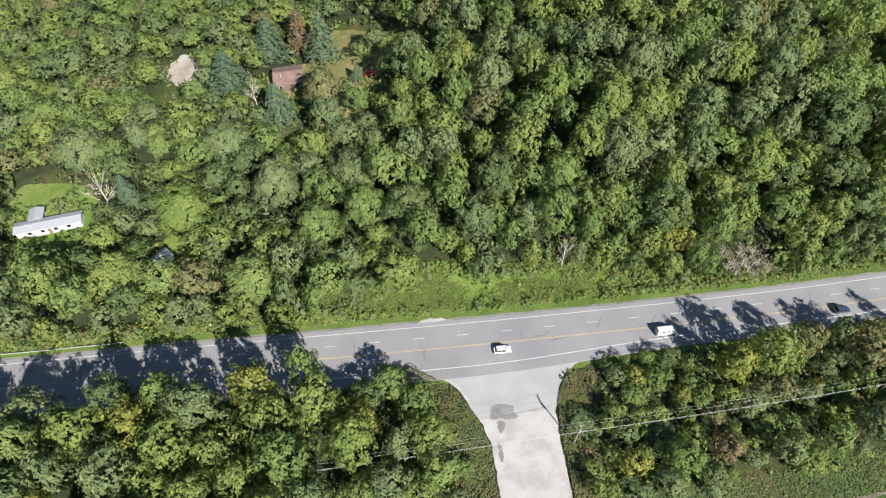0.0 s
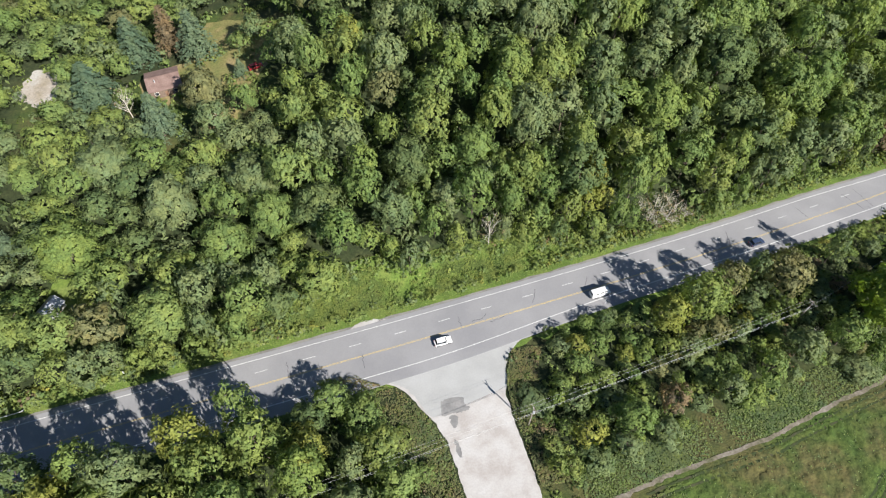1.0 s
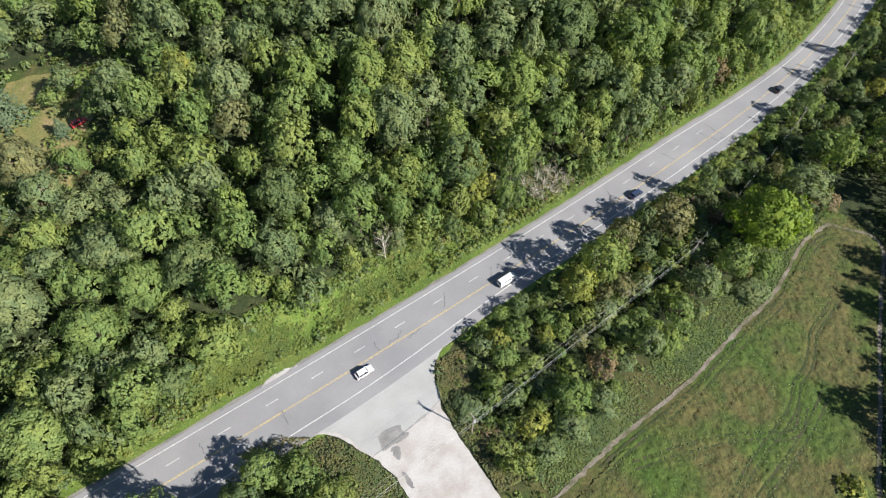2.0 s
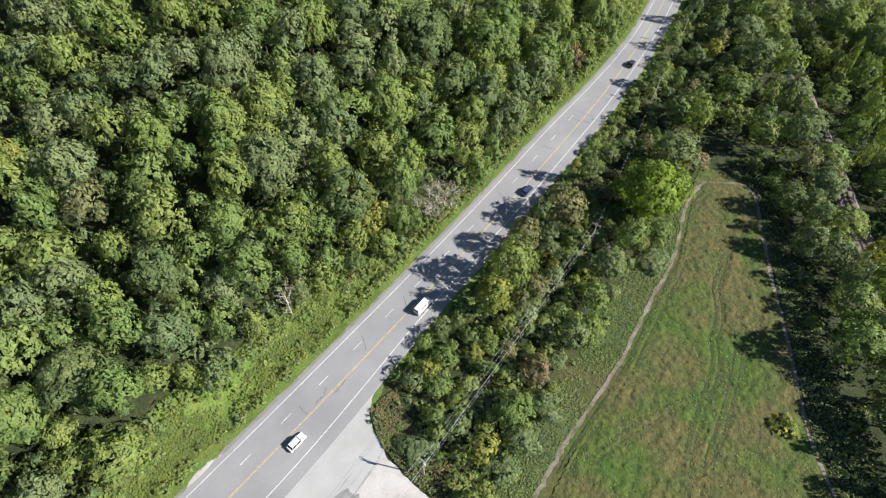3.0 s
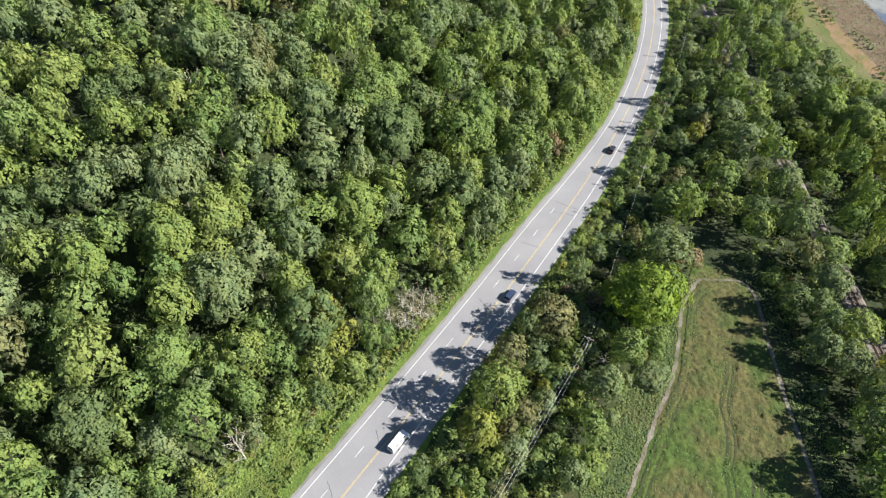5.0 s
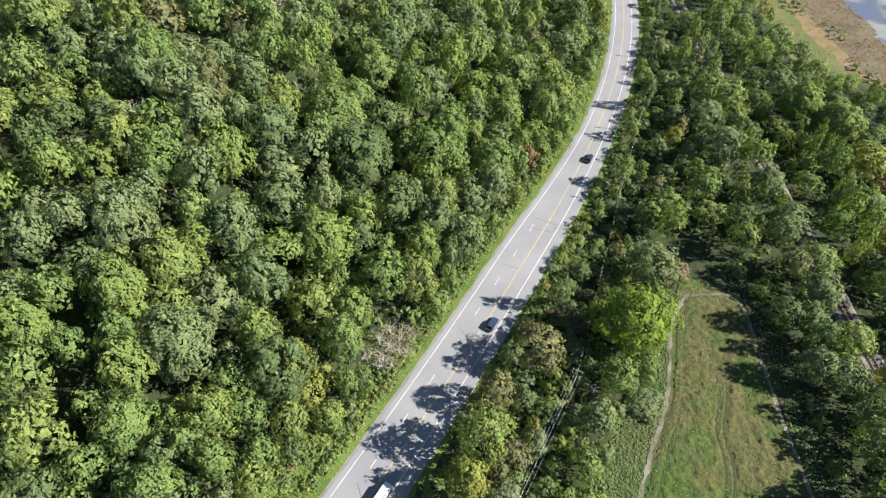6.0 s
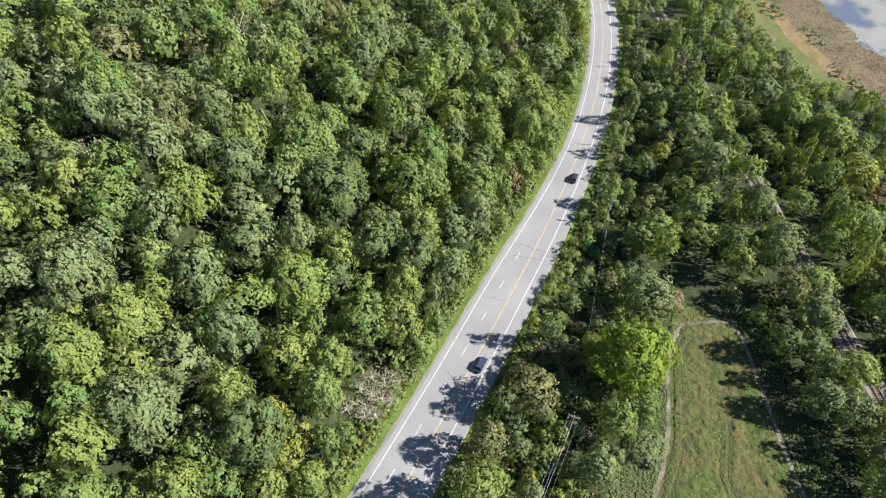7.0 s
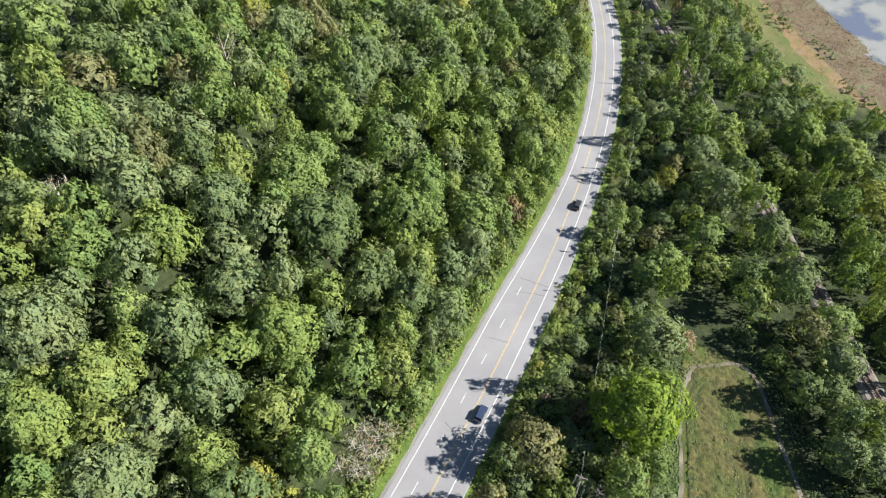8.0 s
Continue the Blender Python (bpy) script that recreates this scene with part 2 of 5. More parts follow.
def sheet(name, outline, z, mat, parent=None, label="", step=2.5, edge=0.5, drape=True):
    """A flat patch with an uneven rim, laid on the land."""
    c = np.mean(outline, axis=0)
    ring = smooth_line(list(outline) + [outline[0]], 6)[:-1]
    rng = np.random.default_rng(int(abs(c[0] * 7 + c[1] * 3)))
    ring = ring + rng.normal(0, edge, ring.shape)
    rows = max(2, int(np.max(np.linalg.norm(ring - c, axis=1)) / step))
    vs, fs, n = [], [], len(ring)
    for k in range(rows, 0, -1):
        for p in ring:
            q = c + (p - c) * k / rows
            vs.append((*q, z + (height(*q) if drape else 0)))
    vs.append((*c, z + (height(*c) if drape else 0)))
    for k in range(rows - 1):
        for i in range(n):
            j = (i + 1) % n
            fs.append((k * n + i, k * n + j, (k + 1) * n + j, (k + 1) * n + i))
    for i in range(n):
        fs.append(((rows - 1) * n + i, (rows - 1) * n + (i + 1) % n, len(vs) - 1))
    return mesh_object(name, vs, fs, mat, parent, label)


# ---- ground ----
PATH_L = [(31.6, 39), (46.6, 42), (58, 44.4), (65.6, 45.4), (83.8, 48.2), (92.2, 50.3), (106.9, 53.9), (120.6, 57.2), (139.1, 65.2), (149.5, 66.9), (152.2, 66.6)]
PATH_R = [(82.4, -14.4), (95.6, 3.6), (106.6, 13.4), (119.2, 23.2), (131.2, 33.2), (145.3, 44), (155.4, 51.4), (158.8, 55.2), (158.6, 59.4), (155.4, 62.6), (152.4, 66)]
TRACK = [(68.4, -59.7), (118.7, -15), (160.1, 20.7), (193.2, 47.9), (221.7, 72.3), (235.2, 83.6), (254.6, 99.9), (273.2, 114.9), (300.6, 138), (357.1, 186.1), (429.5, 263.9)]
LINE_L, LINE_R, LINE_T = smooth_line(PATH_L), smooth_line(PATH_R), smooth_line(TRACK)


def from_line(line, x, y):
    return float(np.min(np.hypot(line[:, 0] - x, line[:, 1] - y)))


def inside(poly, x, y):
    hit = False
    for (ax, ay), (bx, by) in zip(poly, list(poly[1:]) + [poly[0]]):
        if (ay > y) != (by > y) and x < (bx - ax) * (y - ay) / (by - ay) + ax:
            hit = not hit
    return hit


MEADOW = [(35.1, 36.9), (46.6, 39.3), (65.6, 44.1), (83.8, 46.9), (106.9, 52.8), (120.2, 55.7), (138.7, 63.6), (150.2, 69.6), (157.5, 71.6), (160.5, 57.6), (153.8, 49.6), (143.5, 41.7), (131.3, 32.9), (119, 23.2), (107.7, 14.5), (95.6, 1.9), (82.4, -16.3), (58.5, -57.6), (36.7, -57.3)]
FAR_FIELD = [(292.6, -8.5), (298.6, 51.5), (288.4, 73.2), (291.3, 84.5), (311.7, 99.6), (328.9, 115.5), (348, 126.8), (438, 211.8), (447.5, 194.8), (357.5, 114.8), (341.7, 99.2), (329.5, 87.1), (309.7, 68), (297.1, 51.2), (291.1, -8.8)]
YARDS = [(-58, 163, 5.5), (-48, 157, 5), (-105.9, 204.4, 8.5), (-102.7, 192, 6.5), (-103.6, 183.9, 5.5), (-100.4, 174.7, 4.5), (-61.3, 193.1, 10), (-62.2, 181, 9), (-52.2, 184.9, 8), (-43.3, 194.9, 9), (-34.4, 192.8, 8), (-32.3, 182.6, 7), (-28.3, 176.6, 5), (-42.6, 218.3, 12), (-28.6, 215.1, 9), (-41.2, 174.6, 7), (-43.1, 163.6, 6),
         (-122.4, 124, 11), (-117.2, 114.9, 7), (-126.5, 111.1, 6), (-108, 117.7, 6), (-130.8, 136.2, 9), (-118.4, 133.9, 6), (-81.7, 113.3, 6), (-83.7, 103.4, 5), (-78.6, 106.3, 4)]


def litter_at(x, y):
    d = north_of_road(x, y)
    if d > rim_north(x) + 1:
        r = min(math.hypot(x - a, y - b) - c for a, b, c in YARDS)
        return ramp_between(r, -1, 3)
    if d > -10 or inside(MEADOW, x, y) or inside(FAR_FIELD, x, y):
        return 0.0
    if x < 150 and from_line(LINE_L, x, y) < 10:
        return 0.15
    return 1.0


def build_ground():
    xs = list(np.arange(-260, 480, 5.0))
    ys = list(np.arange(-80, 420, 5.0))
    xs = [-2500, -1200, -600, -380] + xs + [620, 900, 1500, 2800]
    ys = [-2500, -1000, -400, -180] + ys + [540, 800, 1400, 2800]
    vs, mask = [], []
    for y in ys:
        for x in xs:
            cx, cy = min(max(x, -300), 500), min(max(y, -100), 440)
            vs.append((x, y, (height(cx, cy) if north_of_road(cx, cy) > 18 else 0) + (0.25 * (noise.noise((x * 0.05, y * 0.05, 0))) if north_of_road(cx, cy) > 24 and litter_at(cx, cy) > 0.9 else 0) - 0.02))
            mask.append(litter_at(cx, cy))
    w = len(xs)
    fs = [(j * w + i, j * w + i + 1, (j + 1) * w + i + 1, (j + 1) * w + i) for j in range(len(ys) - 1) for i in range(w - 1)]
    g = mesh_object("ground", vs, fs, M_GROUND, smooth=True)
    a = g.data.attributes.new("litter", "FLOAT", "POINT")
    a.data.foreach_set("value", mask)
    return tagged(g, "grassy ground rising into a wooded hill", "ground", kind="structure")


build_ground()

# ---- the road ----
road = tagged(ribbon("road", ROAD, lambda x: north_line(x) + 1.3, lambda x: -(south_line(x) + 3.0), 0.10, M_ASPHALT, drop=0.08), "grey worn asphalt road with three lanes", "road", kind="structure")
tagged(ribbon("verge_north", ROAD, lambda x: north_line(x) + 5.6, lambda x: north_line(x) + 1.0, 0.045, M_VERGE, wander=0.5), "bright green mown grass verge beside the road", "verge", kind="structure")


def weed_bank():
    """The rough grassy bank between verge and wood, laid on the rising land."""
    vs, fs, n, rows = [], [], 9, [i for i in range(len(ROAD)) if -34 < ROAD[i][0] < 84]
    for i in rows:
        x = ROAD[i][0]
        for k in range(n):
            p = ROAD[i] + ROAD_N[i] * (north_line(x) + 4.8 + (rim_north(x) - north_line(x) - 1.5) * k / (n - 1))
            vs.append((*p, height(*p) + 0.10 + 0.12 * noise.noise((p[0] * 0.4, p[1] * 0.4, 1.0))))
    for a in range(len(rows) - 1):
        fs += [(a * n + k, (a + 1) * n + k, (a + 1) * n + k + 1, a * n + k + 1) for k in range(n - 1)]
    return mesh_object("weed_bank", vs, fs, M_VERGE, smooth=True)


tagged(weed_bank(), "yellow-green weedy bank between the verge and the wood", "bank", kind="structure")
tagged(ribbon("shoulder_north", ROAD, lambda x: north_line(x) + 2.0, lambda x: north_line(x) + 0.9, 0.06, M_SHOULDER, wander=0.12), "pale gritty road shoulder", "shoulder", kind="structure")
tagged(ribbon("verge_south", ROAD, lambda x: -(south_line(x) + 2.8), lambda x: -(south_line(x) + 4.6), 0.035, M_VERGE, wander=0.5), "bright green grass verge beside the road", "verge", kind="structure")
sheet("gravel_bay", [(-9.3, 93.1), (-6.3, 94.9), (-1.9, 95.5), (1.6, 94.7), (3.6, 94.5), (-2.4, 93.6)], 0.075, M_GRAVEL, road, "pale gravel bay at the road edge", edge=0.15, drape=False)
ribbon("edge_line", ROAD, lambda x: north_line(x) + 0.08, lambda x: north_line(x) - 0.08, 0.106, M_WHITE_LINE, road, "white edge line")
ribbon("edge_line", ROAD, lambda x: -south_line(x) + 0.09, lambda x: -south_line(x) - 0.09, 0.106, M_WHITE_LINE, road, "white edge line")
ribbon("centre_line", ROAD, 0.17, 0.07, 0.106, M_YELLOW_LINE, road, "yellow centre line")
ribbon("centre_line", ROAD, -0.07, -0.17, 0.106, M_YELLOW_LINE, road, "yellow centre line")


def along(s):
    i = min(max(int(np.searchsorted(ROAD_S, s)) - 1, 0), len(ROAD) - 2)
    k = (s - ROAD_S[i]) / (ROAD_S[i + 1] - ROAD_S[i])
    return ROAD[i] * (1 - k) + ROAD[i + 1] * k, ROAD_N[i] * (1 - k) + ROAD_N[i + 1] * k


DASH0 = float(np.interp(28.4, ROAD[:, 0], ROAD_S))
for k in range(-16, 11):
    pts = [along(DASH0 + 11.9 * k + u)[0] for u in (-1.55, 0, 1.55)]
    ribbon("lane_dash", pts, 3.62, 3.48, 0.106, M_WHITE_LINE, road)

for cx, cy, ang, length in ((20.0, 90.9, 100, 2.9), (24.8, 90.7, 12, 3.2), (26.8, 91.6, 50, 1.6), (-5.8, 83.9, 93, 3.8), (41.3, 95.2, 70, 4.5), (-24.5, 85.6, 97, 3.0), (56.6, 97.0, 60, 3.6), (30.0, 89.8, 15, 4.0),
                            (-96, 76, 95, 4.0), (128.5, 109.5, 110, 5.0), (102, 104.5, 80, 5.0), (150, 112.0, 105, 8.0), (146, 111.2, 115, 8.0)):
    rng = np.random.default_rng(int(cx * 3 + 900))
    d = np.array((math.cos(radians(ang)), math.sin(radians(ang))))
    p = [np.array((cx, cy)) + d * u * length + np.array((-d[1], d[0])) * rng.normal(0, 0.16) for u in np.linspace(-0.5, 0.5, 9)]
    ribbon("crack", p, 0.05, -0.05, 0.107, M_CRACK, road, "dark tar-sealed crack")

# ---- the pale side road ----
SIDE_L = [(-57.1, 13.1), (1.7, 15.2), (30.7, 14.1), (48.2, 13.1), (60, 11.4), (65.7, 9), (69.8, 6.2), (74, 3.6), (76.5, 0.4), (77.7, -3.8), (79.4, -7.3), (85.3, -10.2)]
SIDE_R = [(-57.3, 34.8), (1.6, 31.9), (30.6, 30.1), (50.1, 29.1), (61.8, 27.6), (69.6, 27.3), (73.5, 27.9), (77.4, 29.4), (81.3, 31.4), (83.3, 35.2), (85.3, 40.1), (87.2, 45.1)]


def side_span(y):
    """The western and eastern edges of the side road at y."""
    return float(np.interp(y, *zip(*SIDE_L))), float(np.interp(y, *zip(*SIDE_R)))


def build_side_road():
    rng = np.random.default_rng(4)
    vs, fs, ys = [], [], [-60, -40, -20, 0, 15, 30] + list(np.arange(36, 86.6, 1.0))
    for y in ys:
        a, b = side_span(y)
        a, b = a + rng.normal(0, 0.12), b + rng.normal(0, 0.12)
        vs += [(a + (b - a) * k / 6, y, 0.05) for k in range(7)]
    fs = [(j * 7 + i, j * 7 + i + 1, (j + 1) * 7 + i + 1, (j + 1) * 7 + i) for j in range(len(ys) - 1) for i in range(6)]
    return mesh_object("side_road", vs, fs, M_GRAVEL)


side = tagged(build_side_road(), "pale compacted gravel side road joining the main road", "side road", kind="structure")
slab("apron", [(-4, 78.5), (1.5, 76.2), (4.0, 74.4), (6.2, 71.0), (8.6, 66.9), (12.5, 67.6), (17.9, 68.6), (24.6, 70.3), (28.3, 71.5), (28.8, 76.0), (30.6, 79.6), (33.2, 82.2), (34.0, 85.0), (28, 86.0), (18, 84.5), (8, 82.5), (-2, 80.6)], 0.056, M_APRON, side, "smooth light grey asphalt apron", edge=0.1)
slab("patch", [(11.4, 70.0), (12.9, 70.5), (16.8, 70.4), (16.9, 68.5), (18.0, 67.4), (15.9, 66.7), (13.9, 66.8), (11.1, 66.6)], 0.060, M_PATCH, side, "grey asphalt patch", edge=0.10)
slab("patch", [(12.7, 66.2), (14.6, 65.9), (14.3, 63.9), (13.6, 63.2), (12.9, 64.0)], 0.060, M_PATCH, side, "grey asphalt patch", edge=0.12)
slab("patch", [(12.8, 60.4), (13.4, 60.2), (14.1, 58.0), (13.9, 56.4), (13.0, 57.1)], 0.060, M_PATCH, side, "grey asphalt patch", edge=0.12)
ribbon("joint", [(11.0, 67.0), (14, 67.9), (18, 68.5), (21.5, 69.4), (25, 70.3), (27.5, 71.2)], 0.05, -0.05, 0.064, M_PATCH, side, "grey tar joint", wander=0.03)

# ---- field tracks and railway ----
tagged(ribbon("field_path_west", LINE_L, 0.48, -0.46, 0.09, M_DIRT, wander=0.14), "worn pale dirt path along the meadow", "path", kind="structure")
tagged(ribbon("field_path_east", LINE_R, 0.5, -0.45, 0.085, M_DIRT, wander=0.10), "narrow pale dirt path along the meadow", "path", kind="structure")
railway = tagged(ribbon("railway_bed", LINE_T, 2.4, -2.4, 0.45, M_BALLAST, drop=0.4, wander=0.12), "brown stone ballast of a single railway track", "railway", kind="structure")
for o in (0.72, -0.72):
    ribbon("rail", LINE_T, o + 0.05, o - 0.05, 0.72, M_RAIL, railway, "rusty steel rail", drop=0.12)

# ---- trees ----


def ico_data():
    bm = bmesh.new()
    bmesh.ops.create_icosphere(bm, subdivisions=1, radius=1)
    v = np.array([x.co[:] for x in bm.verts])
    f = [tuple(x.index for x in q.verts) for q in bm.faces]
    bm.free()
    return v, f


ICO_V, ICO_F = ico_data()


def unit(a):
    return a / np.maximum(np.linalg.norm(a, axis=-1, keepdims=True), 1e-9)


def blades(p, nrm, length, width, rng, fold=0.12, along_dir=None):
    """Folded leaf sprays: four corners each, at p, facing nrm."""
    n = len(p)
    t = unit(np.cross(nrm, rng.normal(size=(n, 3))) if along_dir is None else along_dir - nrm * (along_dir * nrm).sum(1, keepdims=True))
    b = np.cross(nrm, t)
    L, W = (length * rng.uniform(0.55, 1.45, (n, 1))), (width * rng.uniform(0.6, 1.4, (n, 1)))
    up = nrm * W * fold
    v = np.stack([p + t * L * 0.5, p + b * W * 0.5 + up + t * L * 0.1, p - t * L * 0.5, p - b * W * 0.5 + up + t * L * 0.1], 1).reshape(-1, 3)
    f = (np.arange(n)[:, None] * 4 + np.arange(4)[None, :])
    return v, f


def lobed_crown(seed, R, H, base, count, leaf, lobes=26, core=True, low=-0.25):
    """Foliage of a broad-leaved tree as (verts, quads, no verts, no tris): tufts of leaf sprays over an uneven dome with boughs inside."""
    rng = np.random.default_rng(seed)
    mid = base + (H - base) * 0.34
    up, down = H - mid, mid - base
    stretch = np.array((rng.uniform(0.86, 1.12), rng.uniform(0.86, 1.12), 1.0))
    i = np.arange(lobes) + 0.5
    z = 1 - i / lobes * (1 - low)
    th = i * 2.399963 + rng.normal(0, 0.35, lobes)
    flat = np.sqrt(np.maximum(0, 1 - z * z))
    c = np.stack([np.cos(th) * flat, np.sin(th) * flat, z], 1) + rng.normal(0, 0.10, (lobes, 3))
    c = unit(c) * rng.uniform(0.62, 0.93, (lobes, 1))
    r = rng.uniform(0.17, 0.32, lobes) * R * (40 / max(lobes, 24)) ** 0.3

    def shape(u):
        return u * stretch * np.where(u[:, 2:3] > 0, np.array((R, R, up)), np.array((R, R, down)))

    c = shape(c)
    w = r ** 2 / (r ** 2).sum()
    k = rng.choice(lobes, count * 3, p=w)
    d = unit(rng.normal(size=(count * 3, 3)) + unit(c[k]) * 0.9 + np.array((0, 0, 0.35)))
    q = c[k] + d * (r[k] * rng.uniform(0.55, 1.12, count * 3))[:, None] * np.array((1, 1, 0.9))
    inner = np.linalg.norm(q / np.array((R, R, up)), axis=1) > 0.60
    q, d, k = q[inner][:count], d[inner][:count], k[inner][:count]
    soft = unit(unit(q / np.array((R, R, up))) * np.array((0.75, 0.75, 0.45)) + d * np.array((0.6, 0.6, 0.4)) + rng.normal(size=q.shape) * 0.18)
    n = unit(soft + rng.normal(size=q.shape) * 0.27 + np.array((0, 0, 0.22)))
    # sprays point outward and droop, as on boughs
    reach = unit(q * np.array((1, 1, 0.3)) / R + d * 0.5) + rng.normal(size=q.shape) * 0.6 + np.array((0, 0, -0.25))
    v, f = blades(q + np.array((0, 0, mid)), n, leaf * 1.56, leaf * 0.76, rng, along_dir=reach)
    if core:
        m = max(24, count // 9)
        e = unit(rng.normal(size=(m, 3)) + np.array((0, 0, 0.35)))
        inner = shape(e * rng.uniform(0.60, 0.82, (m, 1))) + np.array((0, 0, mid))
        iv, ifc = blades(inner, unit(e + rng.normal(size=e.shape) * 0.35), R * 0.32, R * 0.22, rng)
        f = np.concatenate([f, ifc + len(v)])
        v = np.concatenate([v, iv])
        soft = np.concatenate([soft, e])
    return v, f, np.zeros((0, 3)), [], np.repeat(soft, 4, axis=0)


def conifer_crown(seed, R, H, base, count, leaf):
    """Tiers of drooping needle sprays."""
    rng = np.random.default_rng(seed)
    pts, nrm = [], []
    tiers = int((H - base) / 0.95)
    for k in range(tiers):
        u = k / tiers
        z = base + (H - base) * u
        rad = R * (1 - u) ** 0.8 * rng.uniform(0.82, 1.1) + 0.25
        arms = max(5, int(9 * (1 - u * 0.4)))
        for a in range(arms):
            th = 2 * math.pi * (a + rng.uniform(-0.3, 0.3)) / arms + k * 0.7
            n = max(3, int(count / tiers / arms * (0.5 + rad / R)))
            s = rng.uniform(0.15, 1.0, n) ** 0.7
            off = rng.normal(0, 0.13, n) * rad * s
            x = np.cos(th) * s * rad - np.sin(th) * off
            y = np.sin(th) * s * rad + np.cos(th) * off
            pts.append(np.stack([x, y, z + 0.18 * rad * s - 0.30 * rad * s ** 2 + rng.normal(0, 0.12, n)], 1))
            nrm.append(np.stack([np.cos(th) * 0.35 + rng.normal(0, 0.3, n), np.sin(th) * 0.35 + rng.normal(0, 0.3, n), np.ones(n)], 1))
    v, f = blades(np.concatenate(pts), unit(np.concatenate(nrm)), leaf * 1.4, leaf * 0.6, rng)
    soft = [np.repeat(unit(np.concatenate(nrm)), 4, axis=0)]
    tv, tf = [], []
    for k in range(4):
        u = (k + 0.4) / 4.4
        rad = R * (1 - u) * 0.55
        tf += [tuple(len(tv) + j for j in q) for q in ICO_F]
        tv += list(np.array((0, 0, base + (H - base) * u)) + ICO_V * np.array((rad, rad, (H - base) * 0.16)))
        soft.append(ICO_V)
    return v, f, np.array(tv), tf, np.concatenate(soft)


def limbs(seed, R, H, base, thick, arms=6, twigs=0):
    """Tapered trunk with limbs, as (verts, faces)."""
    rng = np.random.default_rng(seed)
    bm = bmesh.new()
    lean = rng.normal(0, 0.03, 2) * H
    top = Vector((lean[0], lean[1], H * 0.82))
    tube(bm, (0, 0, -1.2), Vector((lean[0], lean[1], 0)) * 0.4 + Vector((0, 0, H * 0.42)), thick, thick * 0.7, 7)
    tube(bm, Vector((lean[0], lean[1], 0)) * 0.4 + Vector((0, 0, H * 0.41)), top, thick * 0.7, thick * 0.18, 6)
    for k in range(arms):
        th = 2 * math.pi * (k + rng.uniform(-0.3, 0.3)) / arms
        z0 = rng.uniform(base * 0.9, H * 0.6)
        root = Vector((lean[0], lean[1], 0)) * (z0 / H) + Vector((0, 0, z0))
        tip = Vector((math.cos(th) * R * rng.uniform(0.6, 0.95), math.sin(th) * R * rng.uniform(0.6, 0.95), min(H * 0.97, z0 + R * rng.uniform(0.4, 0.9))))
        tube(bm, root, tip, thick * 0.32, thick * 0.07, 5)
        for j in range(twigs):
            a = root.lerp(tip, rng.uniform(0.35, 0.9))
            tube(bm, a, a + Vector(rng.normal(size=3) * (1, 1, 0.5)).normalized() * R * rng.uniform(0.2, 0.42) + Vector((0, 0, R * 0.2)), thick * 0.1, thick * 0.03, 3)
    v = np.array([x.co[:] for x in bm.verts])
    bm.verts.index_update()
    f = [tuple(x.index for x in q.verts) for q in bm.faces]
    bm.free()
    return v, f


def raw_mesh(name, v, quads, tv, tf, mat, soft=None):
    """Quads and triangles into one mesh, quickly; soft gives the shading normal of each vertex."""
    me = bpy.data.meshes.new(name)
    vs = np.concatenate([v, tv]) if len(tv) else v
    tri = np.array(tf, dtype=np.int32).reshape(-1, 3) + len(v)
    me.vertices.add(len(vs))
    me.vertices.foreach_set("co", vs.astype(np.float32).ravel())
    me.loops.add(quads.size + tri.size)
    me.loops.foreach_set("vertex_index", np.concatenate([quads.ravel(), tri.ravel()]).astype(np.int32))
    me.polygons.add(len(quads) + len(tri))
    start = np.concatenate([np.arange(len(quads)) * 4, quads.size + np.arange(len(tri)) * 3]).astype(np.int32)
    me.polygons.foreach_set("loop_start", start)
    me.update(calc_edges=True)
    if mat:
        me.materials.append(mat)
    if soft is not None:
        me.polygons.foreach_set("use_smooth", [True] * len(me.polygons))
        at = me.attributes.new("custom_normal", "FLOAT_VECTOR", "POINT")
        at.data.foreach_set("vector", unit(soft).astype(np.float32).ravel())
        me.update()
    return me


# sizes of the grown shapes: radius, height, foot of the crown, leaf sprays, spray size
SHAPES = {}
for s in range(5):
    SHAPES["broad", s] = (lobed_crown(10 + s, 6.0, 17, 3.0, 1270, 0.70, 46), limbs(10 + s, 5.0, 16, 5, 0.26), 6.0, 17)
    SHAPES["big", s] = (lobed_crown(30 + s, 8.6, 20, 3.0, 2900, 0.70, 60), limbs(30 + s, 7.5, 19, 5, 0.40, 8), 8.6, 20)
    SHAPES["small", s] = (lobed_crown(50 + s, 3.4, 8.5, 0.6, 620, 0.52, 28), limbs(50 + s, 2.8, 8, 1.5, 0.13, 5), 3.4, 8.5)
    SHAPES["pine", s] = (conifer_crown(70 + s, 5.0, 16, 1.8, 2100, 0.62), limbs(70 + s, 1.5, 15.5, 2, 0.25, 3), 5.0, 16)
    SHAPES["dead", s] = (lobed_crown(150 + s, 3.6, 9, 2.0, 34, 0.45, 12, core=False), limbs(150 + s, 3.6, 9, 1.0, 0.14, 14, 7), 3.6, 9)
    SHAPES["far", s] = (lobed_crown(110 + s, 6.0, 17, 6.0, 630, 0.84, 40, low=0.0), limbs(110 + s, 3, 14, 7, 0.26, 2), 6.0, 17)
    SHAPES["shrub", s] = (lobed_crown(130 + s, 1.8, 2.4, -0.3, 38, 0.74, 7, core=False, low=0.0), None, 1.8, 2.4)

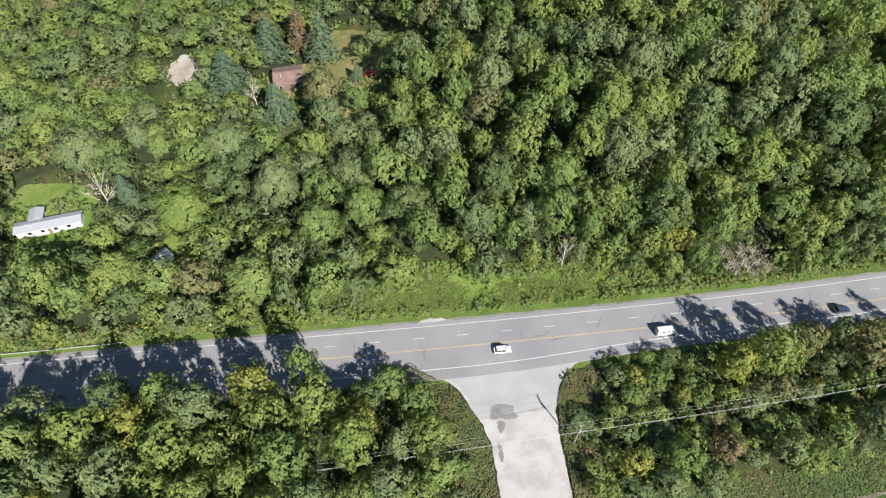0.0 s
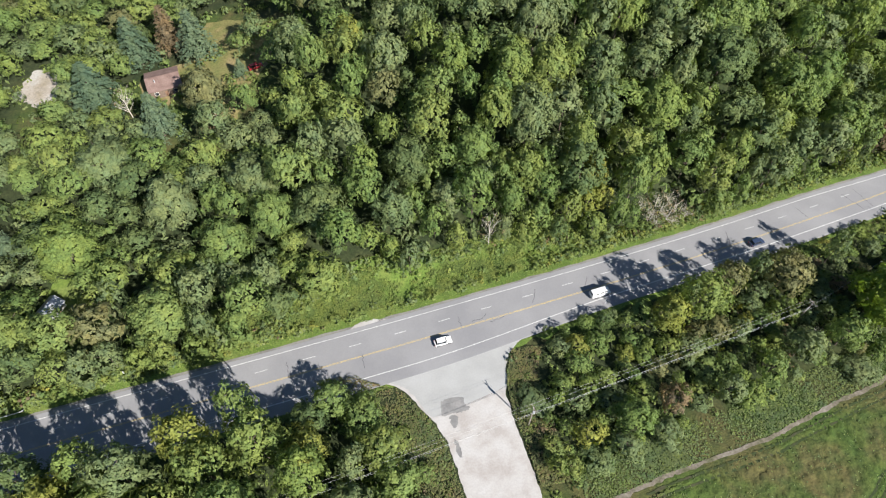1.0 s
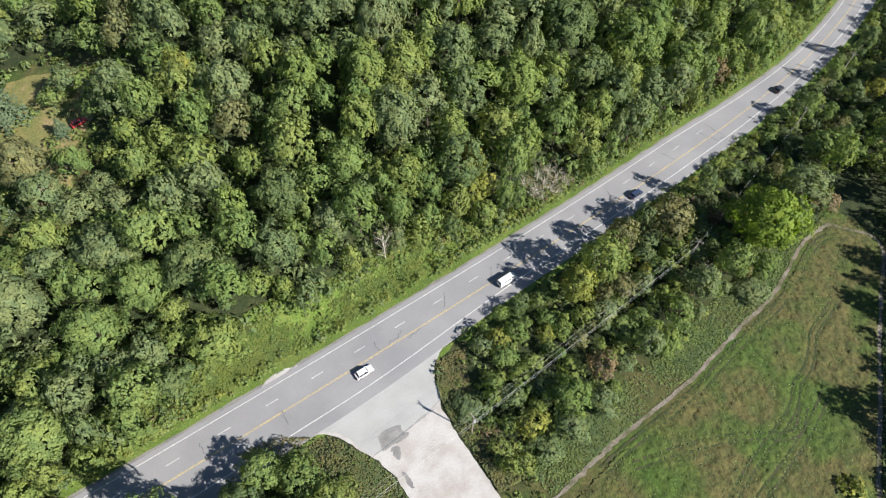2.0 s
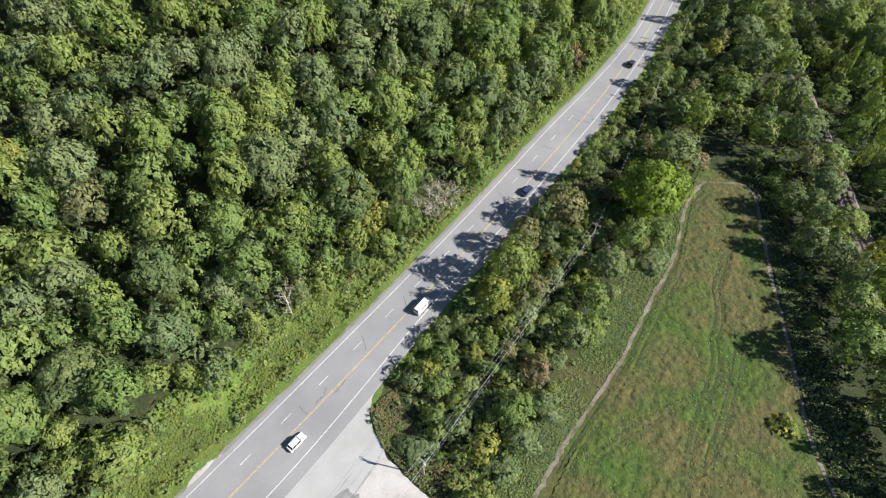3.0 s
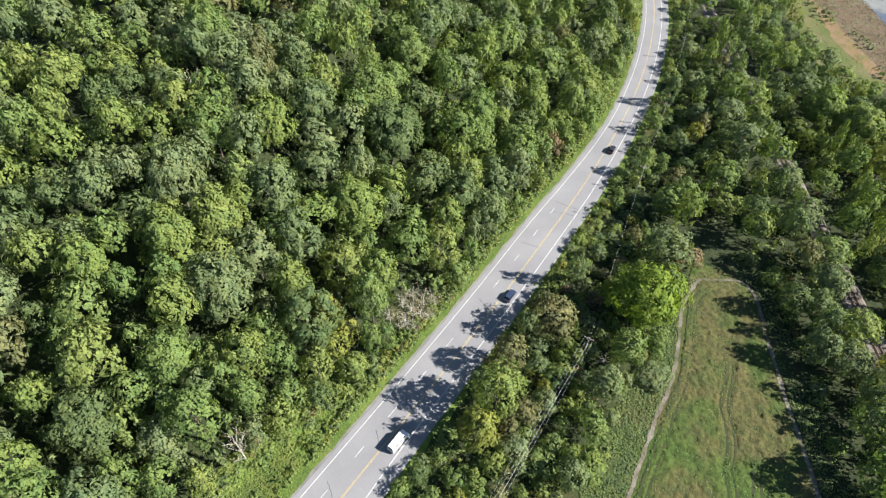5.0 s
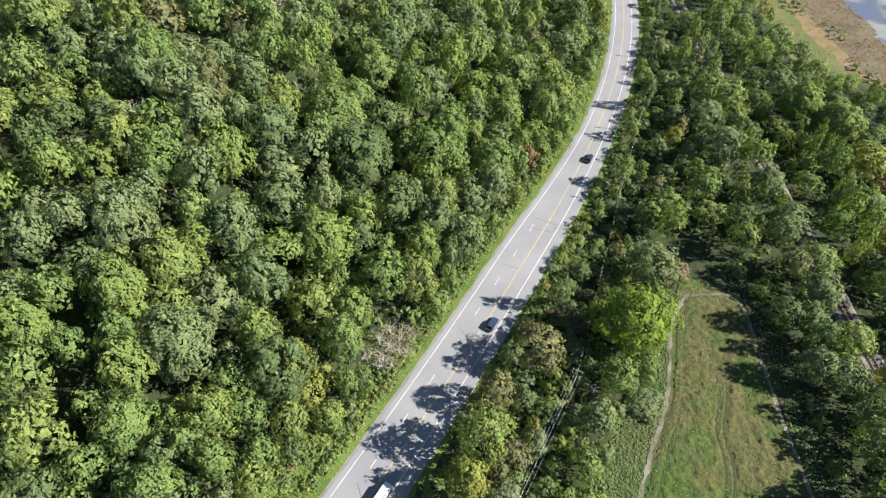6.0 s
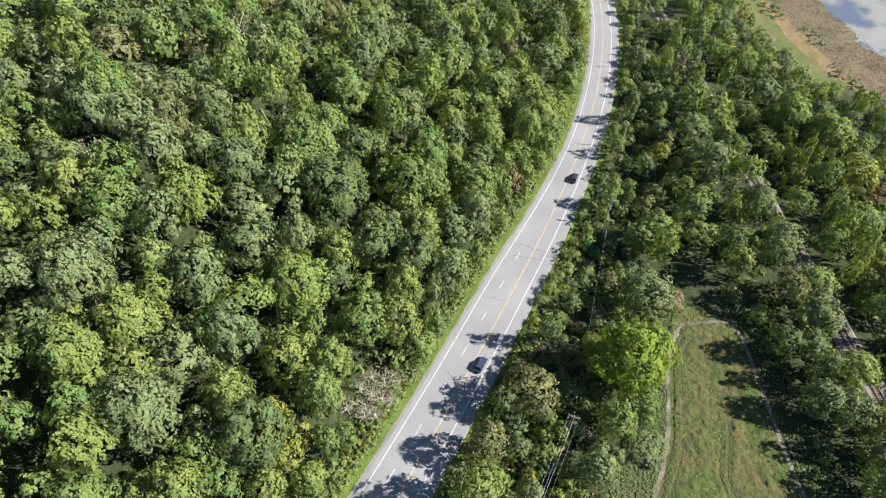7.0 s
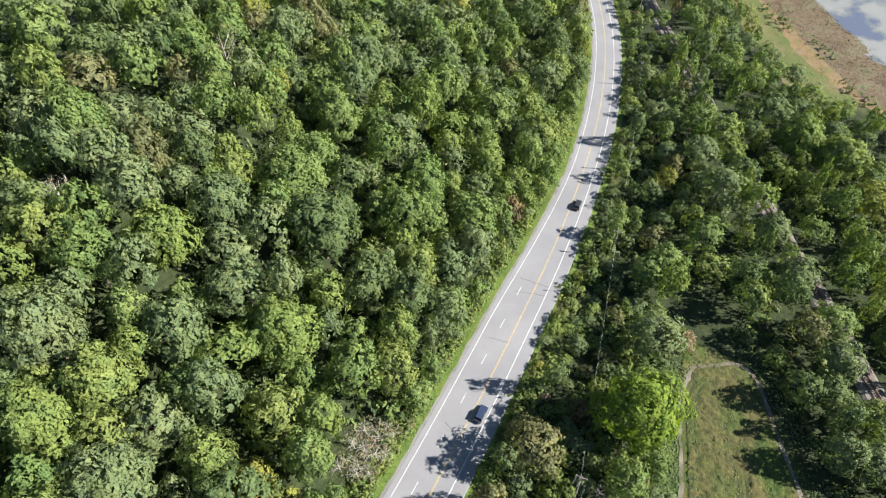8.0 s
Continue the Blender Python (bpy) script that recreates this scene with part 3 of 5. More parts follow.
FORM = {"maple": "broad", "bright": "broad", "dark": "broad", "olive": "broad", "yellow": "broad", "lime": "broad", "tan": "broad", "rust": "broad", "pine": "pine", "rustpine": "pine", "bare": "dead"}
WORDS = {
    "maple": "leafy green broad-leaved tree with a rounded crown", "bright": "yellow-green broad-leaved tree in full leaf", "dark": "dark green broad-leaved tree with a dense crown",
    "olive": "grey-green broad-leaved tree with a soft crown", "yellow": "broad-leaved tree turning yellow", "lime": "vivid light green broad-leaved tree with a full crown", "tan": "thinning tree with tan-green leaves",
    "rust": "tree with rusty brown leaves", "pine": "blue-green pine with drooping tiers", "rustpine": "browned pine with dying needles", "bare": "half-bare dying tree with pale branches",
}
MESHES = {}


def tree_meshes(form, s, kind):
    """Crown and trunk meshes of one grown shape in one leaf colour, made once."""
    key = (form, s, kind)
    if key not in MESHES:
        (v, f, tv, tf, soft), wood, R, H = SHAPES[form, s]
        col = {"rustpine": "rust", "bare": "rust"}.get(kind, kind)
        crown = raw_mesh("crown", v, f, tv, tf, M_LEAF[col], soft)
        trunk = bpy.data.meshes.new("trunk")
        trunk.from_pydata([tuple(p) for p in wood[0]], [], wood[1])
        trunk.materials.append(M_BIRCH if form == "dead" else M_BARK)
        MESHES[key] = (crown, trunk, R, H)
    return MESHES[key]


TREES = []


def tree(x, y, top, R, kind, rng, group, form=None):
    """One tree with its foot on the land, 'top' metres high with a crown of radius R."""
    form = form or FORM[kind]
    if form == "broad":
        form = "big" if R > 7.2 else "broad" if R > 4.2 else "small"
    crown, trunk, r0, h0 = tree_meshes(form, int(rng.integers(5)), kind)
    ob = new("tree")
    ob.matrix_basis = pose(x, y, height(x, y), 0, 0, float(rng.uniform(0, 360))) @ Matrix.Diagonal((R / r0, R / r0, top / h0, 1))
    for nm, me in (("trunk", trunk), ("crown", crown)):
        p = new(nm, me)
        p.parent = ob
    TREES.append((x, y, R))
    return tagged(ob, WORDS[kind], "tree", group)


# single trees that stand out: x, y, crown radius, kind
HILL_TREES = [(65.4, 124.9, 4.4, "yellow", 13), (62.7, 118.4, 4.0, "yellow", 11), (67.5, 119.5, 3.4, "yellow", 10), (164.5, 129.4, 3.4, "rust", 12), (119.5, 168.3, 9.5, "maple"), (114.2, 153.9, 9.5, "dark"), (113.1, 137.6, 7.9, "dark"), (117.1, 128.6, 6.7, "dark"), (120.1, 120.5, 5.6, "olive"), (89.7, 142.1, 9.0, "bright"), (74.7, 154.9, 6.9, "olive"), (58.7, 154.5, 7.5, "bright"),
              (60.7, 143.5, 6.4, "olive"), (76.6, 129.8, 6.6, "bright"), (94.7, 126.1, 6.5, "maple"), (101.7, 121.2, 5.5, "bright"), (48.8, 140.3, 8.2, "olive"), (62.7, 131.5, 5.3, "bright"), (60.6, 123.5, 7.2, "dark"), (75.6, 119.8, 5.2, "maple")]
HILL_TREES_HIGHER = [(47.8, 156.4, 8.2, "bright"), (57.8, 168.7, 7.5, "olive"), (91, 202.3, 7.5, "maple"), (85.8, 171.4, 7.3, "bright"), (101.1, 170.8, 7.7, "olive"), (72.8, 175.1, 6.9, "maple"), (70.8, 185.2, 6.9, "bright"), (146.7, 179.7, 7.7, "maple"),
                     (155, 164.5, 7.1, "olive"), (170.7, 143.3, 6.4, "bright"), (189.4, 154.4, 6.9, "maple"), (140.9, 127.1, 6.0, "olive"), (97.1, 188.1, 4.5, "tan"), (77.8, 192.6, 4.1, "bare"), (136.5, 210.5, 5.3, "bare"), (147, 204.8, 6.3, "maple"),
                     (186.9, 138.7, 5.6, "dark"), (220.6, 153.5, 6.5, "olive"), (146.4, 148.7, 7.6, "maple"), (173.6, 193.6, 7.8, "olive")]
WEST_TREES = [(-78.7, 123.2, 8.4, "bright"), (-72.9, 153, 9.4, "olive"), (-52.8, 133.7, 8.0, "olive"), (-30, 137.5, 8.0, "olive"), (-12.2, 124.6, 8.7, "dark"), (13.4, 134.5, 8.0, "dark"), (54, 147.7, 6.7, "bright"), (32.2, 135.6, 7.4, "maple"),
              (89.1, 154.3, 7.0, "olive"), (-89.7, 99.6, 9.0, "bright"), (-53.7, 100.2, 8.0, "maple"), (-25, 124.6, 7.5, "maple"), (-107.1, 131.6, 6.0, "bare"), (-99, 131.5, 4.4, "pine"), (-42.1, 162.6, 6.5, "olive"), (-139.4, 164.7, 9.0, "maple"),
              (-119.6, 148, 9.0, "olive"), (-14.1, 104.8, 6.6, "bright"), (9.5, 107.7, 3.2, "olive"), (-37.9, 118.8, 7.4, "maple"), (-44.7, 91.3, 3.6, "bright"), (-65.6, 92.4, 3.8, "olive")]
YARD_TREES = [(-71.5, 208.6, 7.6, "pine", 19), (-50.4, 205.1, 7.4, "pine", 19), (-82.4, 188.4, 9.2, "pine", 18), (-60.1, 169.8, 6.6, "pine", 17), (-60.5, 213.5, 6.0, "rustpine", 18), (-35.3, 189.7, 2.8, "pine", 7), (-45.2, 175.7, 7.4, "tan", 17), (-71.2, 180.1, 4.2, "bare", 13), (-41.1, 164.6, 4.0, "bare", 13)]
SOUTH_WEST_TREES = [(-19.5, 62.5, 4.6, "yellow", 13), (-28.9, 63.8, 6.0, "bright"), (-39.7, 60, 6.8, "bright"), (-43.7, 66.8, 5.4, "yellow"), (-55.5, 61.1, 6.5, "olive"), (-59.5, 53.3, 7.0, "bright"), (-69.5, 57.3, 6.5, "yellow"), (-81.5, 55.4, 7.0, "bright"),
                    (-68.5, 46.6, 6.6, "olive"), (-48.6, 52.3, 6.8, "bright"), (-20, 55.1, 5.6, "bright"), (-90.5, 51.6, 6.0, "maple"), (-99.6, 47.8, 6.0, "bright"), (-33.8, 50.3, 6.0, "maple"), (-10.2, 57, 3.6, "olive"), (-111.8, 52.7, 6.0, "maple")]
# x, y, crown radius, kind, height
BELT_TREES = [(71.0, 80.0, 4.8, "yellow", 15), (80.6, 82.2, 5.6, "bright", 19), (91.0, 87.4, 4.6, "tan", 14), (107.3, 86.8, 6.0, "tan", 14), (101.9, 90.3, 3.4, "olive", 12), (124.3, 91.5, 2.8, "olive", 15), (42.9, 55.9, 3.8, "yellow", 8), (64.7, 59.7, 3.6, "rust", 9),
              (53.8, 56.8, 4.8, "maple", 10), (43, 78.3, 3.0, "olive", 5), (51.9, 77.3, 3.2, "maple", 6), (100.7, 66.6, 4.4, "olive", 12), (112.8, 67.6, 4.4, "maple", 13), (88.7, 74.5, 3.4, "olive", 7), (78.6, 59.7, 3.8, "olive", 10)]
BELT_TREES_EAST = [(126.2, 72.2, 9.6, "lime", 21), (148.9, 77.8, 6.8, "olive", 14), (178.8, 103.2, 3.4, "maple", 12), (202.7, 112.8, 3.0, "maple", 10), (222.6, 117.9, 3.4, "olive", 14), (138.5, 70.6, 4.2, "maple", 11), (90.6, 62.6, 4.0, "maple", 11), (137.6, 92.6, 3.0, "olive", 6), (166.9, 87.9, 5.2, "maple", 12), (181.8, 92.1, 4.2, "tan", 8)]
EAST_TREES = [(172.1, 84.9, 6.0, "maple", 13), (222.2, 95.6, 6.6, "olive", 14), (239.2, 102.1, 6.0, "maple", 14), (179, 44.6, 5.8, "maple", 13.5), (169.4, 40.6, 5.6, "olive", 13), (157.7, 29.8, 5.8, "bright", 13.5), (147.3, 27.9, 5.0, "olive", 12.5), (134.8, 17.2, 5.4, "maple", 13),
              (122.5, 12, 5.8, "maple", 17), (145.3, 34.3, 4.4, "olive", 14), (156.9, 44.7, 4.6, "dark", 12), (113.3, -2, 5.6, "dark", 13), (207.7, 84.1, 7.0, "olive", 17.5), (236.8, 93.7, 6.6, "bright", 15), (203, 65.7, 5.4, "olive", 12.5), (189.9, 55.6, 5.6, "olive", 13), (164.3, 51.6, 3.6, "maple", 6), (160, 39.7, 5.0, "dark", 11), (188.1, 80.9, 5.6, "maple", 14)]
FAR_EAST_TREES = [(247.7, 72, 8.4, "bright", 17), (245.1, 59.5, 8.4, "bright", 17.5), (231.4, 46.2, 7.2, "yellow", 15), (215.7, 39.2, 6.3, "maple", 10), (261.7, 84.6, 6.0, "olive", 12), (277.1, 97.4, 5.7, "dark", 12), (300.2, 115.9, 6.2, "dark", 12), (283.8, 129.4, 5.6, "maple", 11),
                  (238.3, 116.7, 4.8, "olive", 9), (219.1, 104.9, 4.6, "olive", 9), (260.4, 130.9, 4.2, "olive", 8), (198, 23.3, 6.4, "maple", 14), (182.8, 7.5, 6.4, "dark", 14), (138.8, 2.4, 5.4, "olive", 12)]
SLOPE_SNAGS = [(82.4, 115.1, 3.4, "bare", 6), (86.4, 113.7, 3.6, "bare", 5.5), (89.9, 115.9, 3.2, "bare", 6.5), (84.9, 118.6, 3.0, "bare", 7), (79.4, 117.5, 3.0, "bare", 7), (87.9, 112.1, 2.8, "bare", 4), (92.4, 113.8, 2.6, "bare", 4.5), (82.9, 112.3, 2.6, "bare", 4), (85.9, 116.4, 3.4, "bare", 6), (80.9, 113.9, 2.8, "bare", 5), (88.9, 118.6, 3.0, "bare", 7), (93.4, 116.2, 2.6, "bare", 5)]

rng_t = np.random.default_rng(5)
for rows, group, low, high in ((HILL_TREES, "trees of the hill wood", 18, 22), (HILL_TREES_HIGHER, "trees of the hill wood", 18, 22), (WEST_TREES, "trees of the west wood", 15, 19), (YARD_TREES, "trees round the house", 14, 18),
                               (SOUTH_WEST_TREES, "trees south of the road", 20, 25), (BELT_TREES, "trees between road and meadow", 0, 0), (BELT_TREES_EAST, "trees between road and meadow", 0, 0),
                               (EAST_TREES, "trees along the railway", 0, 0), (FAR_EAST_TREES, "trees along the railway", 0, 0), (SLOPE_SNAGS, "dead trees on the slope", 0, 0)):
    for x, y, R, kind, *given in rows:
        top = given[0] if given else float(rng_t.uniform(low, high)) * (1.0 if R > 4.2 else 0.72)
        tree(x, y, top, R, kind, rng_t, group)


def wooded(x, y):
    """Which wood a spot belongs to: '' where nothing grows tall."""
    d = north_of_road(x, y)
    if any(math.hypot(x - a, y - b) < c + 2.5 for a, b, c in YARDS):
        return ""
    if d > rim_north(x):
        if y > 264 or x > 312 - 1.45 * max(-20, y - 178) or x < -92 - 0.42 * y:
            return ""
        return "hill" if d < 60 and 0 < x < 205 else "far"
    # the east wood goes on south out of view, added to shade the path
    if d > -(south_line(x) + 4.8) or inside(MEADOW, x, y) or inside(FAR_FIELD, x, y) or (x > 286 and y < 73 + (x - 288) * 0.9) or x > 370 or y < -30 or (y < 18 and not 84 < x < 192):
        return ""
    if from_line(LINE_T, x, y) < 4.6 or from_line(LINE_L, x, y) < (8.0 if x < 112 else 4) or from_line(LINE_R, x, y) < 4.5:
        return ""
    if math.hypot(x - 161, y - 68) < 7.5 or math.hypot(x - 169, y - 73) < 6.5 or math.hypot(x - 156, y - 63) < 6:
        return ""
    a, b = side_span(y)
    if a - 7 - 5 * ramp_between(y, 56, 70) < x < b + 4.5 + 7 * ramp_between(y, 62, 76):
        return ""
    if x < 3:
        return "south" if y > 30 and x > -125 else ""
    return "belt" if d > -48 and x < 160 else "east"


KINDS = ["maple", "bright", "dark", "olive", "yellow", "tan", "rust", "bare"]
WEIGHTS = {"hill": (0.36, 0.26, 0.15, 0.22, 0.003, 0.004, 0.001, 0.002), "far": (0.33, 0.26, 0.13, 0.24, 0.005, 0.034, 0.001, 0.0), "south": (0.34, 0.22, 0.10, 0.23, 0.08, 0.02, 0.01, 0.0),
           "belt": (0.24, 0.33, 0.06, 0.27, 0.02, 0.06, 0.01, 0.01), "east": (0.32, 0.22, 0.20, 0.20, 0.03, 0.02, 0.01, 0.0)}
RADII = {"hill": (3.8, 7.2), "far": (3.8, 7.4), "south": (4.4, 6.4), "belt": (2.3, 4.4), "east": (2.8, 5.4)}
TALL = {"hill": (14, 24), "far": (13, 23), "south": (18, 24), "belt": (2.8, 6.6), "east": (5, 11.5)}
GROUPS = {"hill": "trees of the hill wood", "south": "trees south of the road", "belt": "trees between road and meadow", "east": "trees along the railway"}
far_rows = []
rng_f = np.random.default_rng(12)
cells = {}
for x, y, R in TREES:
    cells.setdefault((int(x // 10), int(y // 10)), []).append((x, y, R))
for k in range(41000):
    x, y = rng_f.uniform(-230, 400), rng_f.uniform(-30, 275)
    w = wooded(x, y)
    if not w:
        continue
    R = float(rng_f.uniform(*RADII[w]))
    if math.hypot(x - 86, y - 116.5) < 7:
        continue
    d_s = -north_of_road(x, y) - south_line(x)
    low = w in ("belt", "east") and x > 112 and d_s < 17
    if low or (w in ("belt", "east") and rng_f.uniform() < (0.35 if w == "belt" else 0.2)):
        R *= 0.6
    if w in ("hill", "far") and north_of_road(x, y) < rim_north(x) + 4:
        R *= 0.68
    d_r = from_line(LINE_R, x, y) if w == "east" else 99
    if d_r < 6.2:
        continue
    if d_r < 24:
        R = float(rng_f.uniform(3.4, 5.2))
    i, j = int(x // 10), int(y // 10)
    if any(math.hypot(x - a, y - b) < (0.635 if w in ("hill", "far") else 0.80 if w == "east" else 0.66) * (R + c) for di in (-2, -1, 0, 1, 2) for dj in (-2, -1, 0, 1, 2) for a, b, c in cells.get((i + di, j + dj), ())):
        continue
    cells.setdefault((i, j), []).append((x, y, R))
    kind = KINDS[int(rng_f.choice(len(KINDS), p=WEIGHTS[w]))]
    top = float(rng_f.uniform(*TALL[w])) * (0.5 if low else 1.55 if w == "east" and from_line(LINE_T, x, y) < 15 else 1) * (0.72 if w in ("hill", "far") and R < 4.6 else 1)
    if x < -20 and y > 108:
        top *= 0.68
    if w == "south" and x > -26:
        top *= 0.5
    if d_r < 11:
        R, top, kind = R * 0.5, float(rng_f.uniform(2.0, 4.0)), str(rng_f.choice(["dark", "olive", "maple"]))
    elif d_r < 24:
        top = float(rng_f.uniform(13, 18))
    single = len(TREES) < 296 and (w == "belt" or (w == "hill" and north_of_road(x, y) < 34) or w == "south")
    if single:
        tree(x, y, top, R, kind, rng_f, GROUPS[w])
    else:
        far_rows.append((x, y, top, R, kind, "small" if R < 4.2 else "broad" if w == "hill" and north_of_road(x, y) < 44 else "far"))


# young growth in the gaps between the crowns
for k in range(9000):
    x, y = rng_f.uniform(-190, 300), rng_f.uniform(85, 262)
    if wooded(x, y) not in ("hill", "far"):
        continue
    i, j = int(x // 10), int(y // 10)
    if any(math.hypot(x - a, y - b) < 0.62 * c + 1.2 for di in (-1, 0, 1) for dj in (-1, 0, 1) for a, b, c in cells.get((i + di, j + dj), ())):
        continue
    R = float(rng_f.uniform(2.2, 3.4))
    cells.setdefault((i, j), []).append((x, y, R * 0.8))
    far_rows.append((x, y, R * float(rng_f.uniform(1.4, 2.4)), R, str(rng_f.choice(["maple", "olive", "dark"])), "shrub"))


def merged(name, rows, mats, rng, label, category, sink=0.0):
    """Many plants in one mesh of kind stuff, with a tone for each plant."""
    V, N, Q, T, qm, tm, qt, tt = [], [], [], [], [], [], [], []
    base = 0
    order = list(mats)
    for x, y, top, R, kind, form in rows:
        (v, f, tv, tf, soft), wood, r0, h0 = SHAPES[form, int(rng.integers(5))]
        a = rng.uniform(0, 6.283)
        ca, sa = math.cos(a), math.sin(a)
        pts = np.concatenate([v, tv]) if len(tv) else v
        p = pts * np.array((R / r0, R / r0, top / h0))
        p = np.stack([p[:, 0] * ca - p[:, 1] * sa + x, p[:, 0] * sa + p[:, 1] * ca + y, p[:, 2] + height(x, y) - sink], 1)
        V.append(p)
        k = soft * np.array((r0 / R, r0 / R, h0 / top))
        N.append(np.stack([k[:, 0] * ca - k[:, 1] * sa, k[:, 0] * sa + k[:, 1] * ca, k[:, 2]], 1))
        Q.append(f + base)
        if len(tf):
            T.append(np.array(tf) + base + len(v))
        tint, mi = rng.uniform(), order.index(kind)
        qm.append(np.full(len(f), mi))
        qt.append(np.full(len(f), tint))
        tm.append(np.full(len(tf), mi))
        tt.append(np.full(len(tf), tint))
        base += len(p)
    T = np.concatenate(T) if T else np.zeros((0, 3), int)
    me = raw_mesh(name, np.concatenate(V), np.concatenate(Q), np.zeros((0, 3)), T - base if len(T) else [], None, np.concatenate(N))
    for k in order:
        me.materials.append(mats[k])
    me.polygons.foreach_set("material_index", np.concatenate(qm + tm).astype(np.int32))
    at = me.attributes.new("tint", "FLOAT", "FACE")
    at.data.foreach_set("value", np.concatenate(qt + tt).astype(np.float32))
    return tagged(new(name, me), label, category, kind="stuff")


rng_m = np.random.default_rng(3)
far_rows = [(x, y, t, R, {"bare": "tan"}.get(k, k), f) for x, y, t, R, k, f in far_rows]
merged("far_woods", far_rows, M_WOOD, rng_m, "dense mixed broad-leaved wood covering the hill", "woods")

# low brush along the road, round the fields and in the thickets
brush = []
rng_b = np.random.default_rng(21)
for k in range(3000):
    i = rng_b.uniform(0, 1)
    x = rng_b.uniform(-130, 290)
    p, q = along(float(np.interp(x, ROAD[:, 0], ROAD_S)))
    d = rng_b.uniform(north_line(x) + 3.7, max(north_line(x) + 7.3, rim_north(x) + 3))
    if d > 12.5 and -22 < x < 68 and d < rim_north(x) - 1 and rng_b.uniform() < 0.94:
        continue
    x, y = p + q * d
    R = rng_b.uniform(0.9, 1.9) * (0.6 if d < north_line(x) + 4.6 else 1)
    kind = str(rng_b.choice(["bright", "maple", "olive", "yellow", "rust", "dark"], p=(0.45, 0.28, 0.14, 0.05, 0.02, 0.06)))
    brush.append((x, y, R * rng_b.uniform(0.7, 1.2), R, kind, "shrub"))
for a, b, c in YARDS:
    for k in range(int(c * c * 0.22)):
        th, u = rng_b.uniform(0, 6.283), math.sqrt(rng_b.uniform(0.45, 1.3))
        x, y = a + math.cos(th) * c * u, b + math.sin(th) * c * u
        if min(math.hypot(x - e, y - f) - g for e, f, g in ((-61, 194, 8.5), (-105, 203, 8), (-43, 197, 7), (-42, 219, 9), (-40, 178, 4), (-122, 123.5, 4), (-127, 124, 5), (-116, 126, 5), (-130, 136, 6), (-82, 115, 4.5), (-85, 108, 3), (-30, 194, 5), (-102, 192, 5))) < 0:
            continue
        R = rng_b.uniform(1.2, 2.4)
        brush.append((x, y, R * rng_b.uniform(0.8, 1.5), R, str(rng_b.choice(["bright", "maple", "olive"])), "shrub"))
for k in range(6500):
    x, y = rng_b.uniform(-110, 260), rng_b.uniform(-12, 150)
    d = north_of_road(x, y)
    if d > -(south_line(x) + 3.6) or side_span(y)[0] - 0.8 < x < side_span(y)[1] + 0.8 or not (wooded(x, y) or d > -(south_line(x) + 8) or side_span(y)[0] - 12 < x < side_span(y)[1] + 11) or rng_b.uniform() < (0.8 if side_span(y)[0] - 9 < x < side_span(y)[1] + 6 and y < 76 else 0.4):
        continue
    R = rng_b.uniform(1.0, 2.3)
    # in the east mostly dark leaf colours, standing in for shade between crowns
    kind = str(rng_b.choice(["bright", "maple", "olive", "yellow", "rust", "dark"], p=(0.14, 0.30, 0.16, 0.01, 0.03, 0.36) if wooded(x, y) == "east" else (0.32, 0.30, 0.20, 0.05, 0.04, 0.09)))
    brush.append((x, y, R * rng_b.uniform(0.7, 1.3), R, kind, "shrub"))
for k in range(46):
    th, u = rng_b.uniform(0, 6.283), math.sqrt(rng_b.uniform(0, 1)) * 8
    R = rng_b.uniform(0.7, 1.5)
    brush.append((86.5 + math.cos(th) * u, 116 + math.sin(th) * u * 0.6, R, R, str(rng_b.choice(["rust", "tan", "olive", "bright"])), "shrub"))
brush += [(97.2, 12.4, 2.2, 2.8, "yellow", "shrub"), (98.6, 13.4, 1.7, 2.2, "yellow", "shrub"), (96.2, 13.6, 1.6, 2.2, "yellow", "shrub"), (98.0, 11.2, 1.5, 2.0, "bright", "shrub")]
for x, y, R in ((339.9, 101.9, 3.4), (344.3, 106.2, 2.4), (336.5, 98.3, 2.4), (324.9, 78.0, 2.6), (303.9, 63.7, 3.0), (299.2, 57.8, 2.8), (349.3, 111.7, 2.4), (331.4, 86.4, 1.8), (309.3, 68.0, 1.6), (328.6, 81.2, 2.0)):
    brush.append((x, y, R * 1.1, R, "olive", "shrub"))
merged("brush", brush, M_WOOD, rng_m, "low tangled brush and weeds beside the road", "brush", 0.1)

# ---- tracks, tufts and weeds in the meadow ----
M_TYRE = two_scale("tyre_track", ((0.7, 0.75, 0.7), (1.2, 1.2, 1.2)), ((0.030, 0.046, 0.014), (0.040, 0.052, 0.018), (0.060, 0.058, 0.030)), 1.8, 0.25)
meadow_tracks = tagged(new("tyre_tracks"), "faint tyre tracks worn into the meadow grass", "tracks", kind="structure")
RUTS = [smooth_line(row, 8) for row in ([(105.9, 36), (99.8, 31.7), (92.2, 29.3), (83.7, 26.9), (73.7, 23.1), (58.7, 14.9)], [(109.9, 31.1), (103.8, 28.2), (93.7, 24.6), (84.6, 22), (76.6, 19.6), (60.7, 11)], [(131.4, 47.7), (126.3, 45.8), (120.1, 43.8), (115, 39.9), (109.9, 37), (105.9, 36)],
                                       [(58.8, 38.3), (70.7, 36.2), (84.7, 32.3), (95.7, 27.3), (102.8, 31.1)])]
RUTS.append(LINE_L[14:88] - normals_of(LINE_L)[14:88] * 2.6)
WHEELS = []
